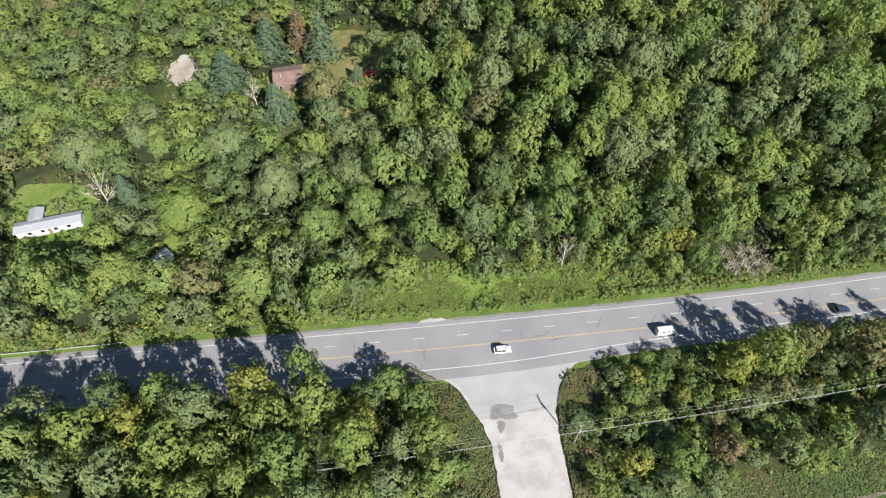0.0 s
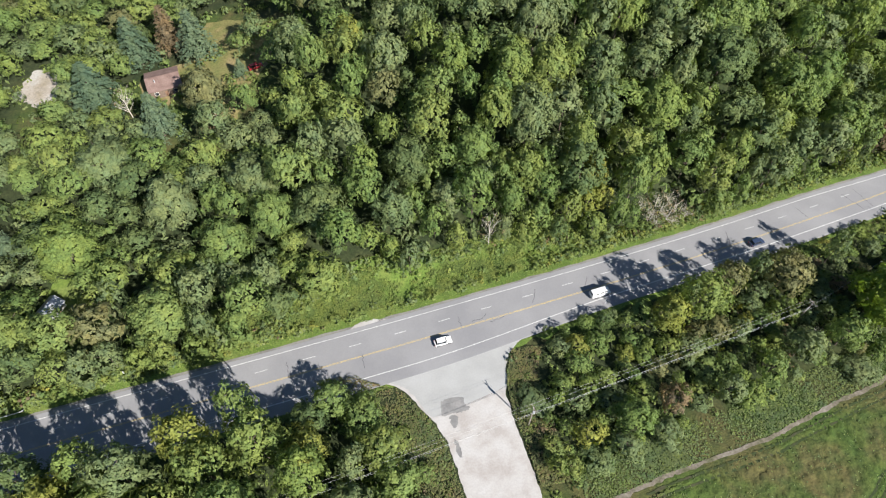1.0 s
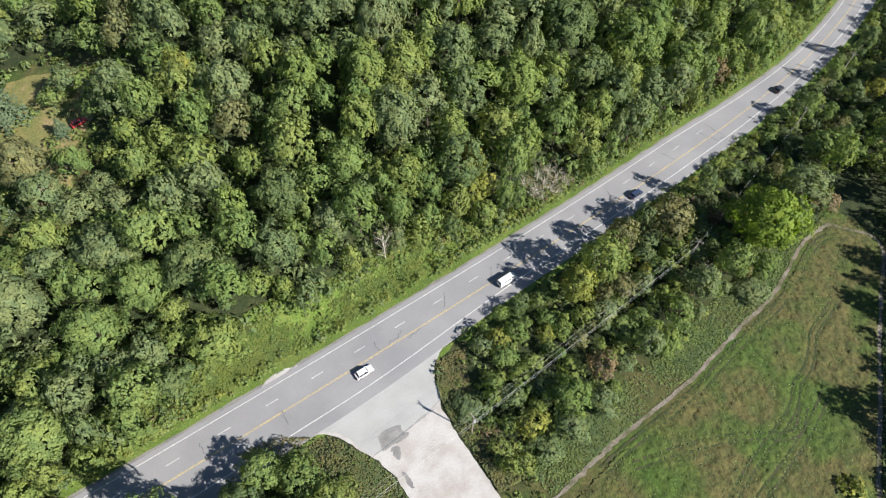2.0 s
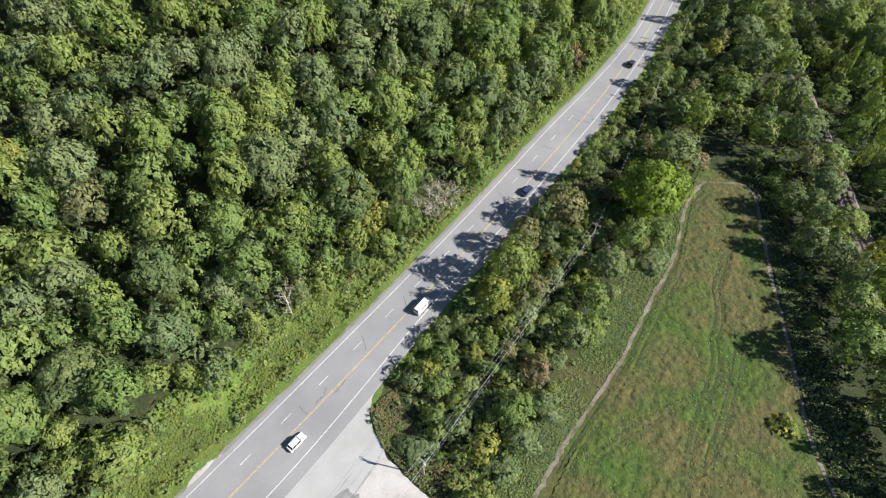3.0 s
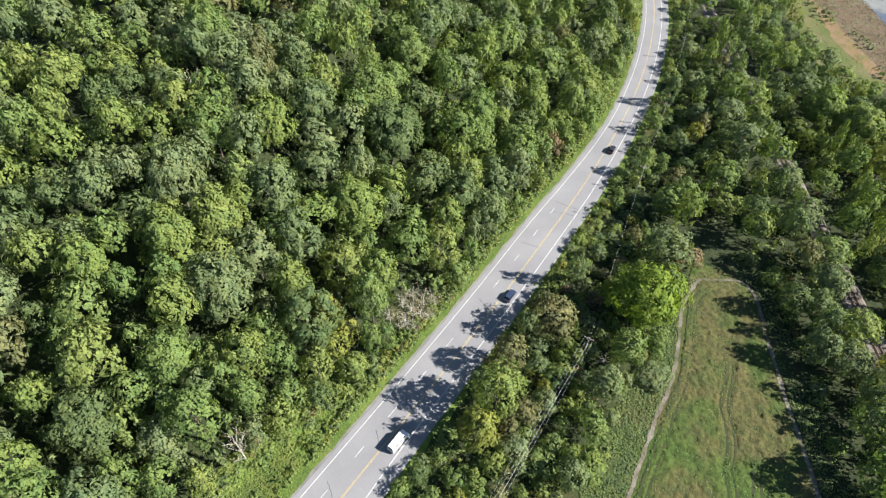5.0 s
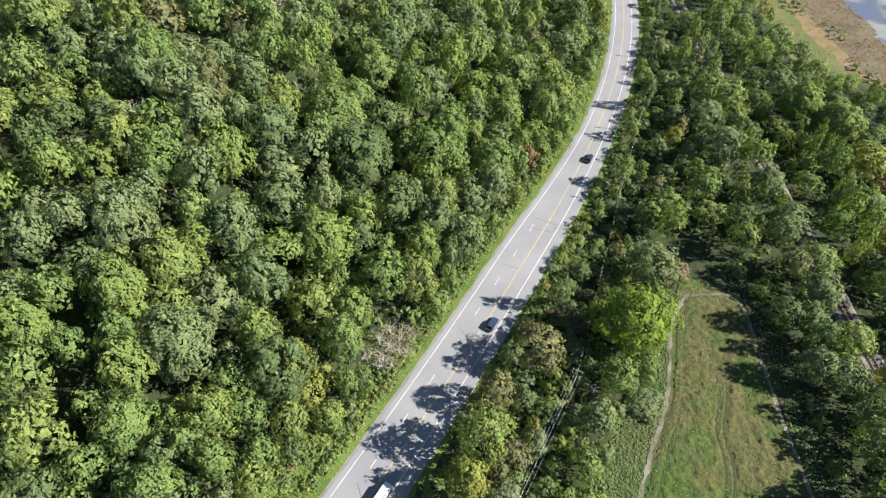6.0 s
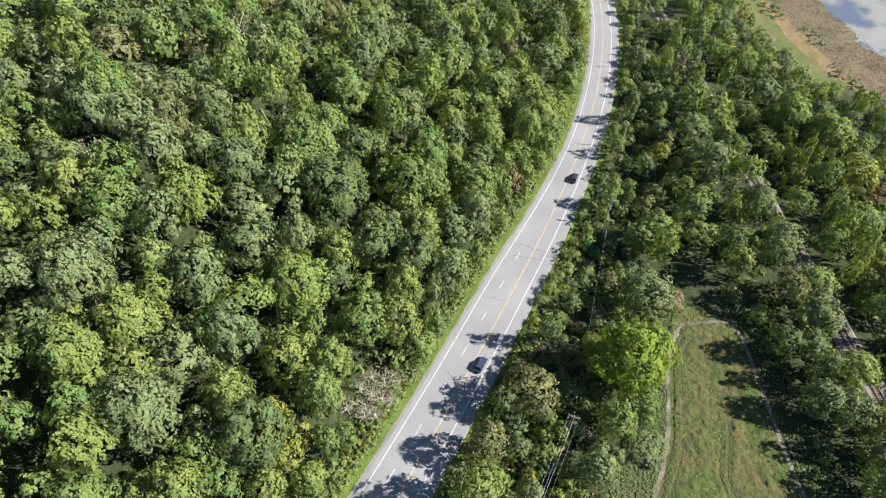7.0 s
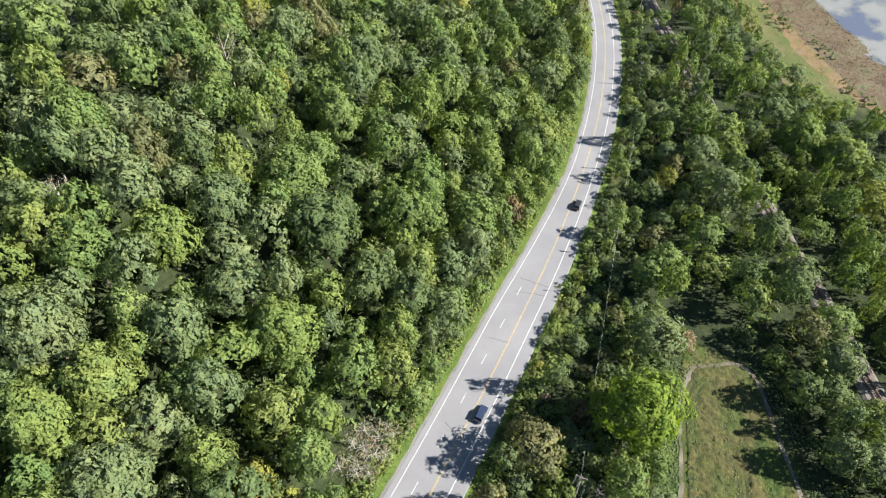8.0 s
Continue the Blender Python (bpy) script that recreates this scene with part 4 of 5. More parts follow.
for i, curve in enumerate(RUTS):
    for o in (0.85, -0.85):
        WHEELS.append(curve + normals_of(curve) * o)
        ribbon("wheel_rut", curve, o + 0.25, o - 0.25, 0.060 + 0.004 * i, M_TYRE, meadow_tracks, wander=0.07)


def inside_many(poly, x, y):
    hit = np.zeros(len(x), bool)
    for (ax, ay), (bx, by) in zip(poly, list(poly[1:]) + [poly[0]]):
        if ay != by:
            hit ^= ((ay > y) != (by > y)) & (x < (bx - ax) * (y - ay) / (by - ay) + ax)
    return hit


def meadow_sward(step=0.42):
    """The meadow's turf as one uneven sheet: hummocks and tussocks, pressed flat along paths and ruts."""
    xs, ys = np.arange(36, 162, step), np.arange(-24, 74, step)
    X, Y = np.meshgrid(xs, ys)
    x, y = X.ravel(), Y.ravel()
    keep = inside_many(MEADOW, x, y)
    flat = np.full(len(x), 9.0)
    lines = [LINE_L, LINE_R] + WHEELS
    for n, line in enumerate(lines):
        reach = 0.75 if n < 2 else 0.35
        for px, py in line:
            near = np.flatnonzero((abs(x - px) < 3) & (abs(y - py) < 3))
            flat[near] = np.minimum(flat[near], np.hypot(x[near] - px, y[near] - py) - reach)
    flat = np.clip(flat / 0.6, 0, 1)
    z = np.array([0.5 + 0.9 * noise.noise((a * 0.55, b * 0.55, 2.0)) + 0.75 * noise.noise((a * 1.5, b * 1.5, 7.0)) + 0.5 * noise.noise((a * 0.16, b * 0.16, 5.0)) if k else 0 for a, b, k in zip(x, y, keep)])
    z = 0.02 + np.clip(z, 0, 2) * 0.34 * flat
    ids = np.arange(len(x)).reshape(X.shape)
    q = np.stack([ids[:-1, :-1], ids[:-1, 1:], ids[1:, 1:], ids[1:, :-1]], -1).reshape(-1, 4)
    q = q[keep[q].all(1)]
    used, back = np.unique(q, return_inverse=True)
    rng = np.random.default_rng(31)
    v = np.stack([x + rng.uniform(-0.15, 0.15, len(x)), y + rng.uniform(-0.15, 0.15, len(x)), z], 1)[used]
    me = raw_mesh("meadow", v, back.reshape(-1, 4), np.zeros((0, 3)), [], M_GROUND)
    me.polygons.foreach_set("use_smooth", [True] * len(me.polygons))
    return tagged(new("meadow", me), "rough uneven meadow turf with green and dry patches", "meadow", kind="structure")


meadow_sward()


def blades_field(name, poly, count, size, kinds, seed, label, category, upright=0.28, clump=0.06, tall=0.15, strip=None):
    """Grass sprays or reeds scattered over an area or a roadside strip, thicker in clumps, as one mesh of kind stuff."""
    rng = np.random.default_rng(seed)
    n = count * 6
    if strip:
        line = strip[0]
        i = rng.integers(strip[1], strip[2], n)
        k = rng.uniform(0, 1, (n, 1))
        at = line[i] * (1 - k) + line[i + 1] * k + normals_of(line)[i] * rng.uniform(strip[3], strip[4], (n, 1))
        if line is ROAD:
            at += normals_of(line)[i] * np.array([[north_line(p[0]) - 7.1] for p in at])
        X, Y = at[:, 0], at[:, 1]
    else:
        xs, ys = [p[0] for p in poly], [p[1] for p in poly]
        X, Y = rng.uniform(min(xs), max(xs), n), rng.uniform(min(ys), max(ys), n)
        ok = inside_many(poly, X, Y)
        X, Y = X[ok], Y[ok]
    pts = []
    for x, y, u, w in zip(X, Y, rng.uniform(-0.7, 0.5, len(X)), rng.uniform(0.3, 1.0, len(X))):
        if noise.noise((x * clump, y * clump, seed)) + 0.5 * noise.noise((x * clump * 5, y * clump * 5, seed)) > u:
            pts.append((x, y, (height(x, y) if strip else 0) + w * tall))
            if len(pts) >= count:
                break
    p = np.array(pts)
    nrm = unit(rng.normal(size=p.shape) * upright + np.array((0.1, -0.2, 0.8)))
    v, f = blades(p, nrm, size * 1.3, size * 0.6, rng)
    me = raw_mesh(name, v, f, np.zeros((0, 3)), [], None, np.repeat(nrm * 0.4 + np.array((0.0, 0.0, 1.0)), 4, axis=0))
    order = [k for k, w in kinds]
    for k in order:
        me.materials.append(M_WOOD[k])
    w = np.array([w for k, w in kinds], float)
    patch = np.array([noise.noise((x * 0.03, y * 0.03, 4.0)) for x, y, z in pts])
    idx = np.clip((np.cumsum(w / w.sum())[None, :] < (np.clip(patch * 0.8 + 0.5, 0, 1) * 0.6 + rng.uniform(0, 0.4, len(p)))[:, None]).sum(1), 0, len(order) - 1)
    me.polygons.foreach_set("material_index", idx.astype(np.int32))
    at = me.attributes.new("tint", "FLOAT", "FACE")
    at.data.foreach_set("value", rng.uniform(0, 1, len(p)).astype(np.float32))
    return tagged(new(name, me), label, category, kind="stuff")


blades_field("meadow_grass", MEADOW, 6000, 0.42, [("maple", 0.42), ("olive", 0.28), ("tan", 0.3)], 7, "rough meadow grass with dry patches", "grass", upright=0.25, clump=0.14, tall=0.28)
blades_field("verge_grass", None, 9000, 0.36, [("maple", 0.5), ("bright", 0.5)], 9, "bright unmown grass along the road", "grass", strip=(ROAD, 25, 168, 9.2, 12.8))

blades_field("roadside_weeds", None, 34000, 0.46, [("maple", 0.20), ("bright", 0.70), ("yellow", 0.10)], 17, "tall yellow-green weeds between verge and wood", "weeds", strip=(ROAD, 42, 78, 11.6, 24.0), tall=0.7)

blades_field("path_weeds", None, 13000, 0.5, [("maple", 0.4), ("olive", 0.3), ("bright", 0.2), ("yellow", 0.1)], 19, "low weeds between the thicket and the dirt path", "weeds", strip=(LINE_L, 5, 92, 0.5, 9.0), tall=0.22)
blades_field("path_edge_weeds", None, 5000, 0.45, [("maple", 0.5), ("olive", 0.3), ("dark", 0.2)], 23, "low weeds along the narrow dirt path", "weeds", strip=(LINE_R, 3, 78, -8.0, -0.6), tall=0.6)

edge_y = [47, 54, 60, 66, 71, 75, 78, 80.5]
for sign, wide, seed in ((0, -10, 41), (1, 8, 43)):
    rim = [(side_span(y)[sign] + (0.5 if sign else -0.5), y) for y in edge_y]
    blades_field("roadside_weeds", rim + [(x + wide, y) for x, y in rim[::-1]], 6500, 0.45, [("olive", 0.3), ("maple", 0.1), ("tan", 0.35), ("rust", 0.35)], seed, "low brownish weeds beside the gravel side road", "weeds", tall=0.6)

# ---- far field, marsh and pond ----
M_FIELD = two_scale("dry_field_grass", ((0.7, 0.72, 0.7), (1.25, 1.25, 1.2)), ((0.085, 0.115, 0.030), (0.115, 0.120, 0.040), (0.160, 0.135, 0.070)), 1.6, 0.06, lift=0.2)
M_REED_SOIL = two_scale("marsh_soil", ((0.7, 0.7, 0.7), (1.3, 1.3, 1.3)), ((0.095, 0.066, 0.040), (0.130, 0.092, 0.058), (0.135, 0.115, 0.066)), 1.2, 0.12)
MARSH = [(289.1, -8.8), (297.1, 51.2), (309.7, 68), (329.5, 87.1), (341.7, 99.2), (357.5, 114.8), (447.5, 194.8), (468, 173.2), (373, 95.2), (359.6, 83), (344.5, 68), (332.4, 58), (324.4, -2)]
POND = [(322.4, -2), (330.4, 58), (342.5, 68), (357.6, 83), (371, 95.2), (465, 173.2), (623, 235.2), (720, 120), (660, -100), (430, -150), (340, -90)]


def pond_material():
    m, n, l, b = material("pond_water", 0.12)
    b.inputs["Specular IOR Level"].default_value = 0.5
    weed = noise_node(n, l, 0.06, 6)
    c = ramp(n, l, weed, [(0.40, (0.10, 0.11, 0.145)), (0.47, (0.135, 0.145, 0.145)), (0.52, (0.175, 0.18, 0.17)), (0.70, (0.205, 0.205, 0.20))])
    l.new(c, b.inputs["Base Color"])
    r = n.new("ShaderNodeMapRange")
    l.new(weed, r.inputs["Value"])
    for i, v in ((1, 0.42), (2, 0.52), (3, 0.1), (4, 0.8)):
        r.inputs[i].default_value = v
    l.new(r.outputs[0], b.inputs["Roughness"])
    return m


tagged(slab("far_field", FAR_FIELD, 0.025, M_FIELD, edge=0.4), "mown field with green and straw-coloured streaks", "field", kind="structure")
M_STRAW = two_scale("worn_straw", ((0.75, 0.75, 0.75), (1.2, 1.2, 1.2)), ((0.15, 0.135, 0.05), (0.20, 0.135, 0.065), (0.22, 0.155, 0.09)), 1.4, 0.15)
tagged(slab("worn_strip", [(358.5, 114.2), (342.7, 98.6), (330.5, 86.5), (310.7, 67.4), (298.1, 50.6), (295.1, 53.0), (305.2, 72.0), (323.5, 92.5), (337.7, 102.8), (355.5, 116.6)], 0.032, M_STRAW, edge=0.7), "orange-tan worn strip along the field edge", "field", kind="structure")
tagged(slab("marsh", MARSH, 0.04, M_REED_SOIL, edge=0.6), "brown reedy marsh beside the pond", "marsh", kind="structure")
tagged(slab("water", POND, 0.06, pond_material(), edge=0.5), "pale pond water with mats of floating weed", "water", kind="structure")
blades_field("reeds", MARSH, 14000, 0.55, [("rust", 0.45), ("tan", 0.25), ("olive", 0.3)], 11, "brown dry reeds of the marsh", "reeds", upright=0.3, tall=0.3)
blades_field("far_field_grass", FAR_FIELD, 9000, 0.5, [("bright", 0.25), ("olive", 0.2), ("tan", 0.6)], 13, "mown grass of the far field", "grass")

# ---- railway sleepers ----
sleeper_me = bpy.data.meshes.new("sleeper")
bm = bmesh.new()
box(bm, (0.24, 2.6, 0.16), (0, 0, 0), bevel=0.02)
bm.to_mesh(sleeper_me)
bm.free()
sleeper_me.materials.append(M_SLEEPER)
TRACK_S = np.concatenate([[0], np.cumsum(np.linalg.norm(np.diff(LINE_T, axis=0), axis=1))])
s0 = float(np.interp(150, LINE_T[:, 0], TRACK_S))
for k in range(210):
    s = s0 + 0.62 * k
    x, y = float(np.interp(s, TRACK_S, LINE_T[:, 0])), float(np.interp(s, TRACK_S, LINE_T[:, 1]))
    x2, y2 = float(np.interp(s + 1, TRACK_S, LINE_T[:, 0])), float(np.interp(s + 1, TRACK_S, LINE_T[:, 1]))
    o = new("sleeper", sleeper_me)
    o.parent = railway
    o.matrix_basis = Matrix.Translation((x, y, 0.50)) @ Matrix.Rotation(math.atan2(y2 - y, x2 - x), 4, "Z")

# ---- power line ----
POLES = [(-66.5, 44.0), (30.7, 61.0), (106.3, 75.4), (172.3, 100.0), (208.8, 112.9), (257, 131.8), (309.4, 155.5)]
ARM_Z, TOP_Z, CABLE_Z = 9.5, 10.2, 7.6


def utility_pole(i):
    x, y = POLES[i]
    a, b = POLES[max(0, i - 1)], POLES[min(len(POLES) - 1, i + 1)]
    rot = math.atan2(b[1] - a[1], b[0] - a[0])
    ob = new("utility_pole")
    ob.matrix_basis = Matrix.Translation((x, y, 0)) @ Matrix.Rotation(rot, 4, "Z")
    bm = bmesh.new()
    tube(bm, (0, 0, -0.5), (0, 0, TOP_Z), 0.17, 0.11, 10)
    part("post", bm, M_POLE, ob)
    bm = bmesh.new()
    box(bm, (0.12, 2.5, 0.14), (0.14, 0, ARM_Z), bevel=0.015)
    part("crossarm", bm, M_POLE, ob)
    for o in (-1.1, 0.35, 1.1):
        bm = bmesh.new()
        tube(bm, (0.14, o, ARM_Z + 0.07), (0.14, o, ARM_Z + 0.27), 0.05, 0.07, 8)
        part("insulator", bm, M_CERAMIC, ob, "pale ceramic insulator")
    for o in (-0.75, 0.75):
        bm = bmesh.new()
        tube(bm, (0.12, o, ARM_Z - 0.05), (0.12, 0, ARM_Z - 0.75), 0.025, 0.025, 5)
        part("brace", bm, M_STEEL, ob)
    if i == 1:
        bm = bmesh.new()
        tube(bm, (0.0, -0.38, 7.9), (0.0, -0.38, 8.8), 0.24, 0.24, 12)
        part("transformer", bm, M_STEEL, ob, "grey steel transformer can")
    return tagged(ob, "weathered timber utility pole with one crossarm", "utility pole", "poles of the power line")


for i in range(len(POLES)):
    utility_pole(i)


def wire_between(a, b, sag, r, parent):
    """One sagging wire as a single four-sided tube."""
    a, b = Vector(a), Vector(b)
    d = (b - a).normalized()
    s = Vector((-d.y, d.x, 0)).normalized()
    pts = [a.lerp(b, k / 14) - Vector((0, 0, sag * 4 * (k / 14) * (1 - k / 14))) for k in range(15)]
    bm = bmesh.new()
    rings = [[bm.verts.new(p + s * (r * c) + Vector((0, 0, r * e))) for c, e in ((1, 0), (0, 1), (-1, 0), (0, -1))] for p in pts]
    for u, w in zip(rings, rings[1:]):
        for k in range(4):
            bm.faces.new((u[k], u[(k + 1) % 4], w[(k + 1) % 4], w[k]))
    bm.faces.new(rings[0][::-1])
    bm.faces.new(rings[-1])
    return part("wire", bm, M_WIRE, parent)


power_line = tagged(new("power_line"), "bare wires strung between the timber poles", "power line")
for i in range(len(POLES) - 1):
    a, b = POLES[i], POLES[i + 1]
    d = Vector((b[0] - a[0], b[1] - a[1], 0)).normalized()
    side_v = Vector((-d.y, d.x, 0))
    for o in (-1.1, 0.35, 1.1) if i < 2 else ():
        wire_between(Vector((*a, ARM_Z + 0.28)) + side_v * o, Vector((*b, ARM_Z + 0.28)) + side_v * o, 0.9, 0.014, power_line)
    wire_between(Vector((*a, CABLE_Z)) - side_v * 0.15, Vector((*b, CABLE_Z)) - side_v * 0.15, 0.8, 0.030 if i < 2 else 0.016, power_line)

# ---- guard rail, posts and signs ----
guard = tagged(new("guard_rail"), "galvanised steel guard rail on short posts", "guard rail")
GUARD = [(-166.4, 74.1), (-141, 77.3), (-115.7, 80.4), (-100, 82.7), (-87.9, 84.5), (-86.2, 85.1)]
curve = smooth_line(GUARD, 6)
bm = bmesh.new()
for p, q in zip(curve, curve[1:]):
    d = Vector((*(q - p), 0))
    rot = math.atan2(d.y, d.x)
    mid = (p + q) / 2
    for dz, t in ((0.72, 0.12), (0.58, 0.12)):
        box(bm, (d.length + 0.05, 0.09, t), (mid[0], mid[1], dz), rot)
    box(bm, (d.length + 0.05, 0.05, 0.10), (mid[0], mid[1] + 0.03, 0.65), rot)
part("beam", bm, M_STEEL, guard)
gs = np.concatenate([[0], np.cumsum(np.linalg.norm(np.diff(curve, axis=0), axis=1))])
for k in range(20):
    s = gs[-1] - 0.4 - 1.9 * k
    bm = bmesh.new()
    box(bm, (0.12, 0.16, 0.95), (float(np.interp(s, gs, curve[:, 0])), float(np.interp(s, gs, curve[:, 1])) + 0.13, 0.40))
    part("post", bm, M_POLE, guard)
M_SIGN = plain("white_sign_face", (0.75, 0.76, 0.75), 0.5, grain=0.05)


def road_sign(x, y, rot, w, h, z, label):
    ob = new("road_sign")
    ob.matrix_basis = Matrix.Translation((x, y, height(x, y))) @ Matrix.Rotation(radians(rot), 4, "Z")
    bm = bmesh.new()
    tube(bm, (0.06, 0, -0.3), (0.06, 0, z + h / 2), 0.035, 0.035, 6)
    part("post", bm, M_STEEL, ob)
    bm = bmesh.new()
    box(bm, (0.03, w, h), (0, 0, z), bevel=0.01)
    part("face", bm, M_SIGN, ob, "white sign face")
    return tagged(ob, label, "road sign")


road_sign(-63.8, 90.3, 8, 0.6, 0.75, 1.9, "small white road sign on a steel post")
road_sign(-13.7, 75.1, 98, 1.6, 0.45, 1.4, "low white sign board beside the side road")
road_sign(59.3, 89.3, 190, 0.6, 0.75, 2.0, "small road sign on the road shoulder")
road_sign(151, 106, 190, 0.6, 0.75, 2.0, "small road sign on the road shoulder")

# ---- vehicles ----
M_TYRE_RUBBER = plain("tyre_rubber", (0.025, 0.025, 0.026), 0.85)
M_RIM = plain("wheel_rim", (0.35, 0.35, 0.36), 0.35, 0.7)
M_GLASS = plain("tinted_car_glass", (0.02, 0.024, 0.03), 0.08)
M_LAMP_RED = plain("tail_lamp_red", (0.35, 0.02, 0.02), 0.3)
M_LAMP_CLEAR = plain("head_lamp_clear", (0.7, 0.7, 0.7), 0.15)


def paint(name, colour):
    m = plain(name, colour, 0.32, grain=0.04)
    m.node_tree.nodes["Principled BSDF"].inputs["Coat Weight"].default_value = 0.5
    return m


PAINTS = {"white": paint("white_paint", (0.66, 0.66, 0.65)), "blue": paint("dark_blue_paint", (0.03, 0.045, 0.085)), "black": paint("black_paint", (0.03, 0.03, 0.034)), "red": paint("red_paint", (0.35, 0.03, 0.035))}


def prism(bm, profile, w_low, w_high, z_low, z_high, bevel=0.06):
    """An outline in length and height, spread sideways, narrower towards the top."""
    rows = []
    for sgn in (1, -1):
        rows.append([bm.verts.new((x, sgn * 0.5 * (w_low + (w_high - w_low) * min(1, max(0, (z - z_low) / (z_high - z_low)))), z)) for x, z in profile])
    n = len(profile)
    fs = [bm.faces.new(rows[0]), bm.faces.new(rows[1][::-1])]
    for i in range(n):
        j = (i + 1) % n
        fs.append(bm.faces.new((rows[0][j], rows[0][i], rows[1][i], rows[1][j])))
    bmesh.ops.recalc_face_normals(bm, faces=fs)
    if bevel:
        es = list({e for f in fs for e in f.edges})
        bmesh.ops.bevel(bm, geom=es, offset=bevel, segments=2, affect="EDGES")


def vehicle(name, x, y, rot, colour, L, W, H, style, label):
    """A car, or a van with a long high body, headed along its own x."""
    ob = new(name)
    z0 = 0.106 if north_of_road(x, y) < 12 else height(x, y) + 0.06
    ob.matrix_basis = Matrix.Translation((x, y, z0)) @ Matrix.Rotation(rot, 4, "Z")
    body_mat = PAINTS[colour]
    h = L / 2
    if style == "van":
        belt, nose, roof_f, roof_r = H * 0.56, 0.95, 0.32, 0.485
        outline = [(-h, 0.35), (-h, belt), (h - nose, belt), (h - 0.15, 0.95), (h, 0.75), (h, 0.35)]
        cabin = [(-h + 0.04, belt - 0.03), (-h + 0.12, H), (h * 0.52, H), (h - nose + 0.1, belt - 0.03)]
    else:
        belt = H * 0.60
        outline = [(-h, 0.32), (-h + 0.04, belt - 0.05), (-h + 0.25, belt), (h - 1.25, belt), (h - 0.12, belt - 0.22), (h, 0.6), (h, 0.32)]
        tail = -h + (0.30 if style == "suv" else 0.75)
        cabin = [(tail, belt - 0.03), (tail + 0.42, H), (h * 0.24, H), (h - 1.35, belt - 0.03)]
    bm = bmesh.new()
    prism(bm, outline, W, W * 0.97, 0.3, belt)
    body = part("body", bm, body_mat, ob)
    bm = bmesh.new()
    prism(bm, cabin, W * 0.93, W * 0.74, belt, H, 0.05)
    glass_first = style != "van"
    cab = part("cabin", bm, M_GLASS if glass_first else body_mat, ob, "dark glazed cabin" if glass_first else "")
    x0, x1 = cabin[1][0], cabin[2][0]
    if glass_first:
        bm = bmesh.new()
        box(bm, (x1 - x0 + 0.1, W * 0.745, 0.05), ((x0 + x1) / 2, 0, H + 0.005), bevel=0.02)
        part("roof", bm, body_mat, ob)
        for sgn in (1, -1):
            for fx in (x0 + 0.05, (x0 + x1) / 2, x1 - 0.05):
                bm = bmesh.new()
                fx2 = fx + (0.55 if fx > x1 - 0.2 else -0.30 if fx < x0 + 0.2 else 0)
                tube(bm, (fx2, sgn * W * 0.47, belt), (fx, sgn * W * 0.375, H), 0.05, 0.045, 5)
                part("pillar", bm, body_mat, ob)
    else:
        bm = bmesh.new()
        vs = [bm.verts.new(p) for p in ((h - nose + 0.02, W * 0.42, belt + 0.08), (h - nose + 0.02, -W * 0.42, belt + 0.08), (h * 0.535, -W * 0.35, H - 0.1), (h * 0.535, W * 0.35, H - 0.1))]
        bmesh.ops.solidify(bm, geom=[bm.faces.new(vs)], thickness=0.03)
        part("windscreen", bm, M_GLASS, ob, "dark windscreen")
        for sgn in (1, -1):
            for k, (wa, wb) in enumerate(((h * 0.30, h * 0.56), (-h * 0.18, h * 0.20), (-h * 0.62, -h * 0.26))):
                bm = bmesh.new()
                box(bm, (wb - wa, 0.03, (H - belt) * 0.52), ((wa + wb) / 2, sgn * W * 0.43, belt + (H - belt) * 0.48))
                part("side_window", bm, M_GLASS, ob, "dark side window")
        bm = bmesh.new()
        box(bm, (0.03, W * 0.66, (H - belt) * 0.5), (-h + 0.07, 0, belt + (H - belt) * 0.5))
        part("rear_window", bm, M_GLASS, ob, "dark rear window")
    for sx in (h - 0.85, -h + 0.85):
        for sgn in (1, -1):
            bm = bmesh.new()
            tube(bm, (sx, sgn * (W / 2 - 0.22), 0.33), (sx, sgn * (W / 2 + 0.01), 0.33), 0.33, 0.33, 16)
            wheel = part("wheel", bm, M_TYRE_RUBBER, ob, "black rubber tyre")
            bm = bmesh.new()
            tube(bm, (sx, sgn * (W / 2 - 0.02), 0.33), (sx, sgn * (W / 2 + 0.025), 0.33), 0.21, 0.19, 12)
            part("rim", bm, M_RIM, wheel, "grey wheel rim")
    for sgn in (1, -1):
        bm = bmesh.new()
        box(bm, (0.10, 0.34, 0.16), (h - 0.04, sgn * (W / 2 - 0.27), 0.70), bevel=0.02)
        part("headlight", bm, M_LAMP_CLEAR, ob)
        bm = bmesh.new()
        box(bm, (0.08, 0.22, 0.24), (-h + 0.03, sgn * (W / 2 - 0.17), 0.85), bevel=0.02)
        part("tail_light", bm, M_LAMP_RED, ob)
        bm = bmesh.new()
        box(bm, (0.14, 0.16, 0.14), (h - 1.55, sgn * (W / 2 + 0.08), belt + 0.06), bevel=0.03)
        part("mirror", bm, body_mat, ob)
    return tagged(ob, label, "van" if style == "van" else "car")


def on_road(x, offset):
    s = float(np.interp(x, ROAD[:, 0], ROAD_S))
    p, q = along(s)
    return float(p[0] + q[0] * offset), float(p[1] + q[1] * offset), math.atan2(-q[0], q[1])


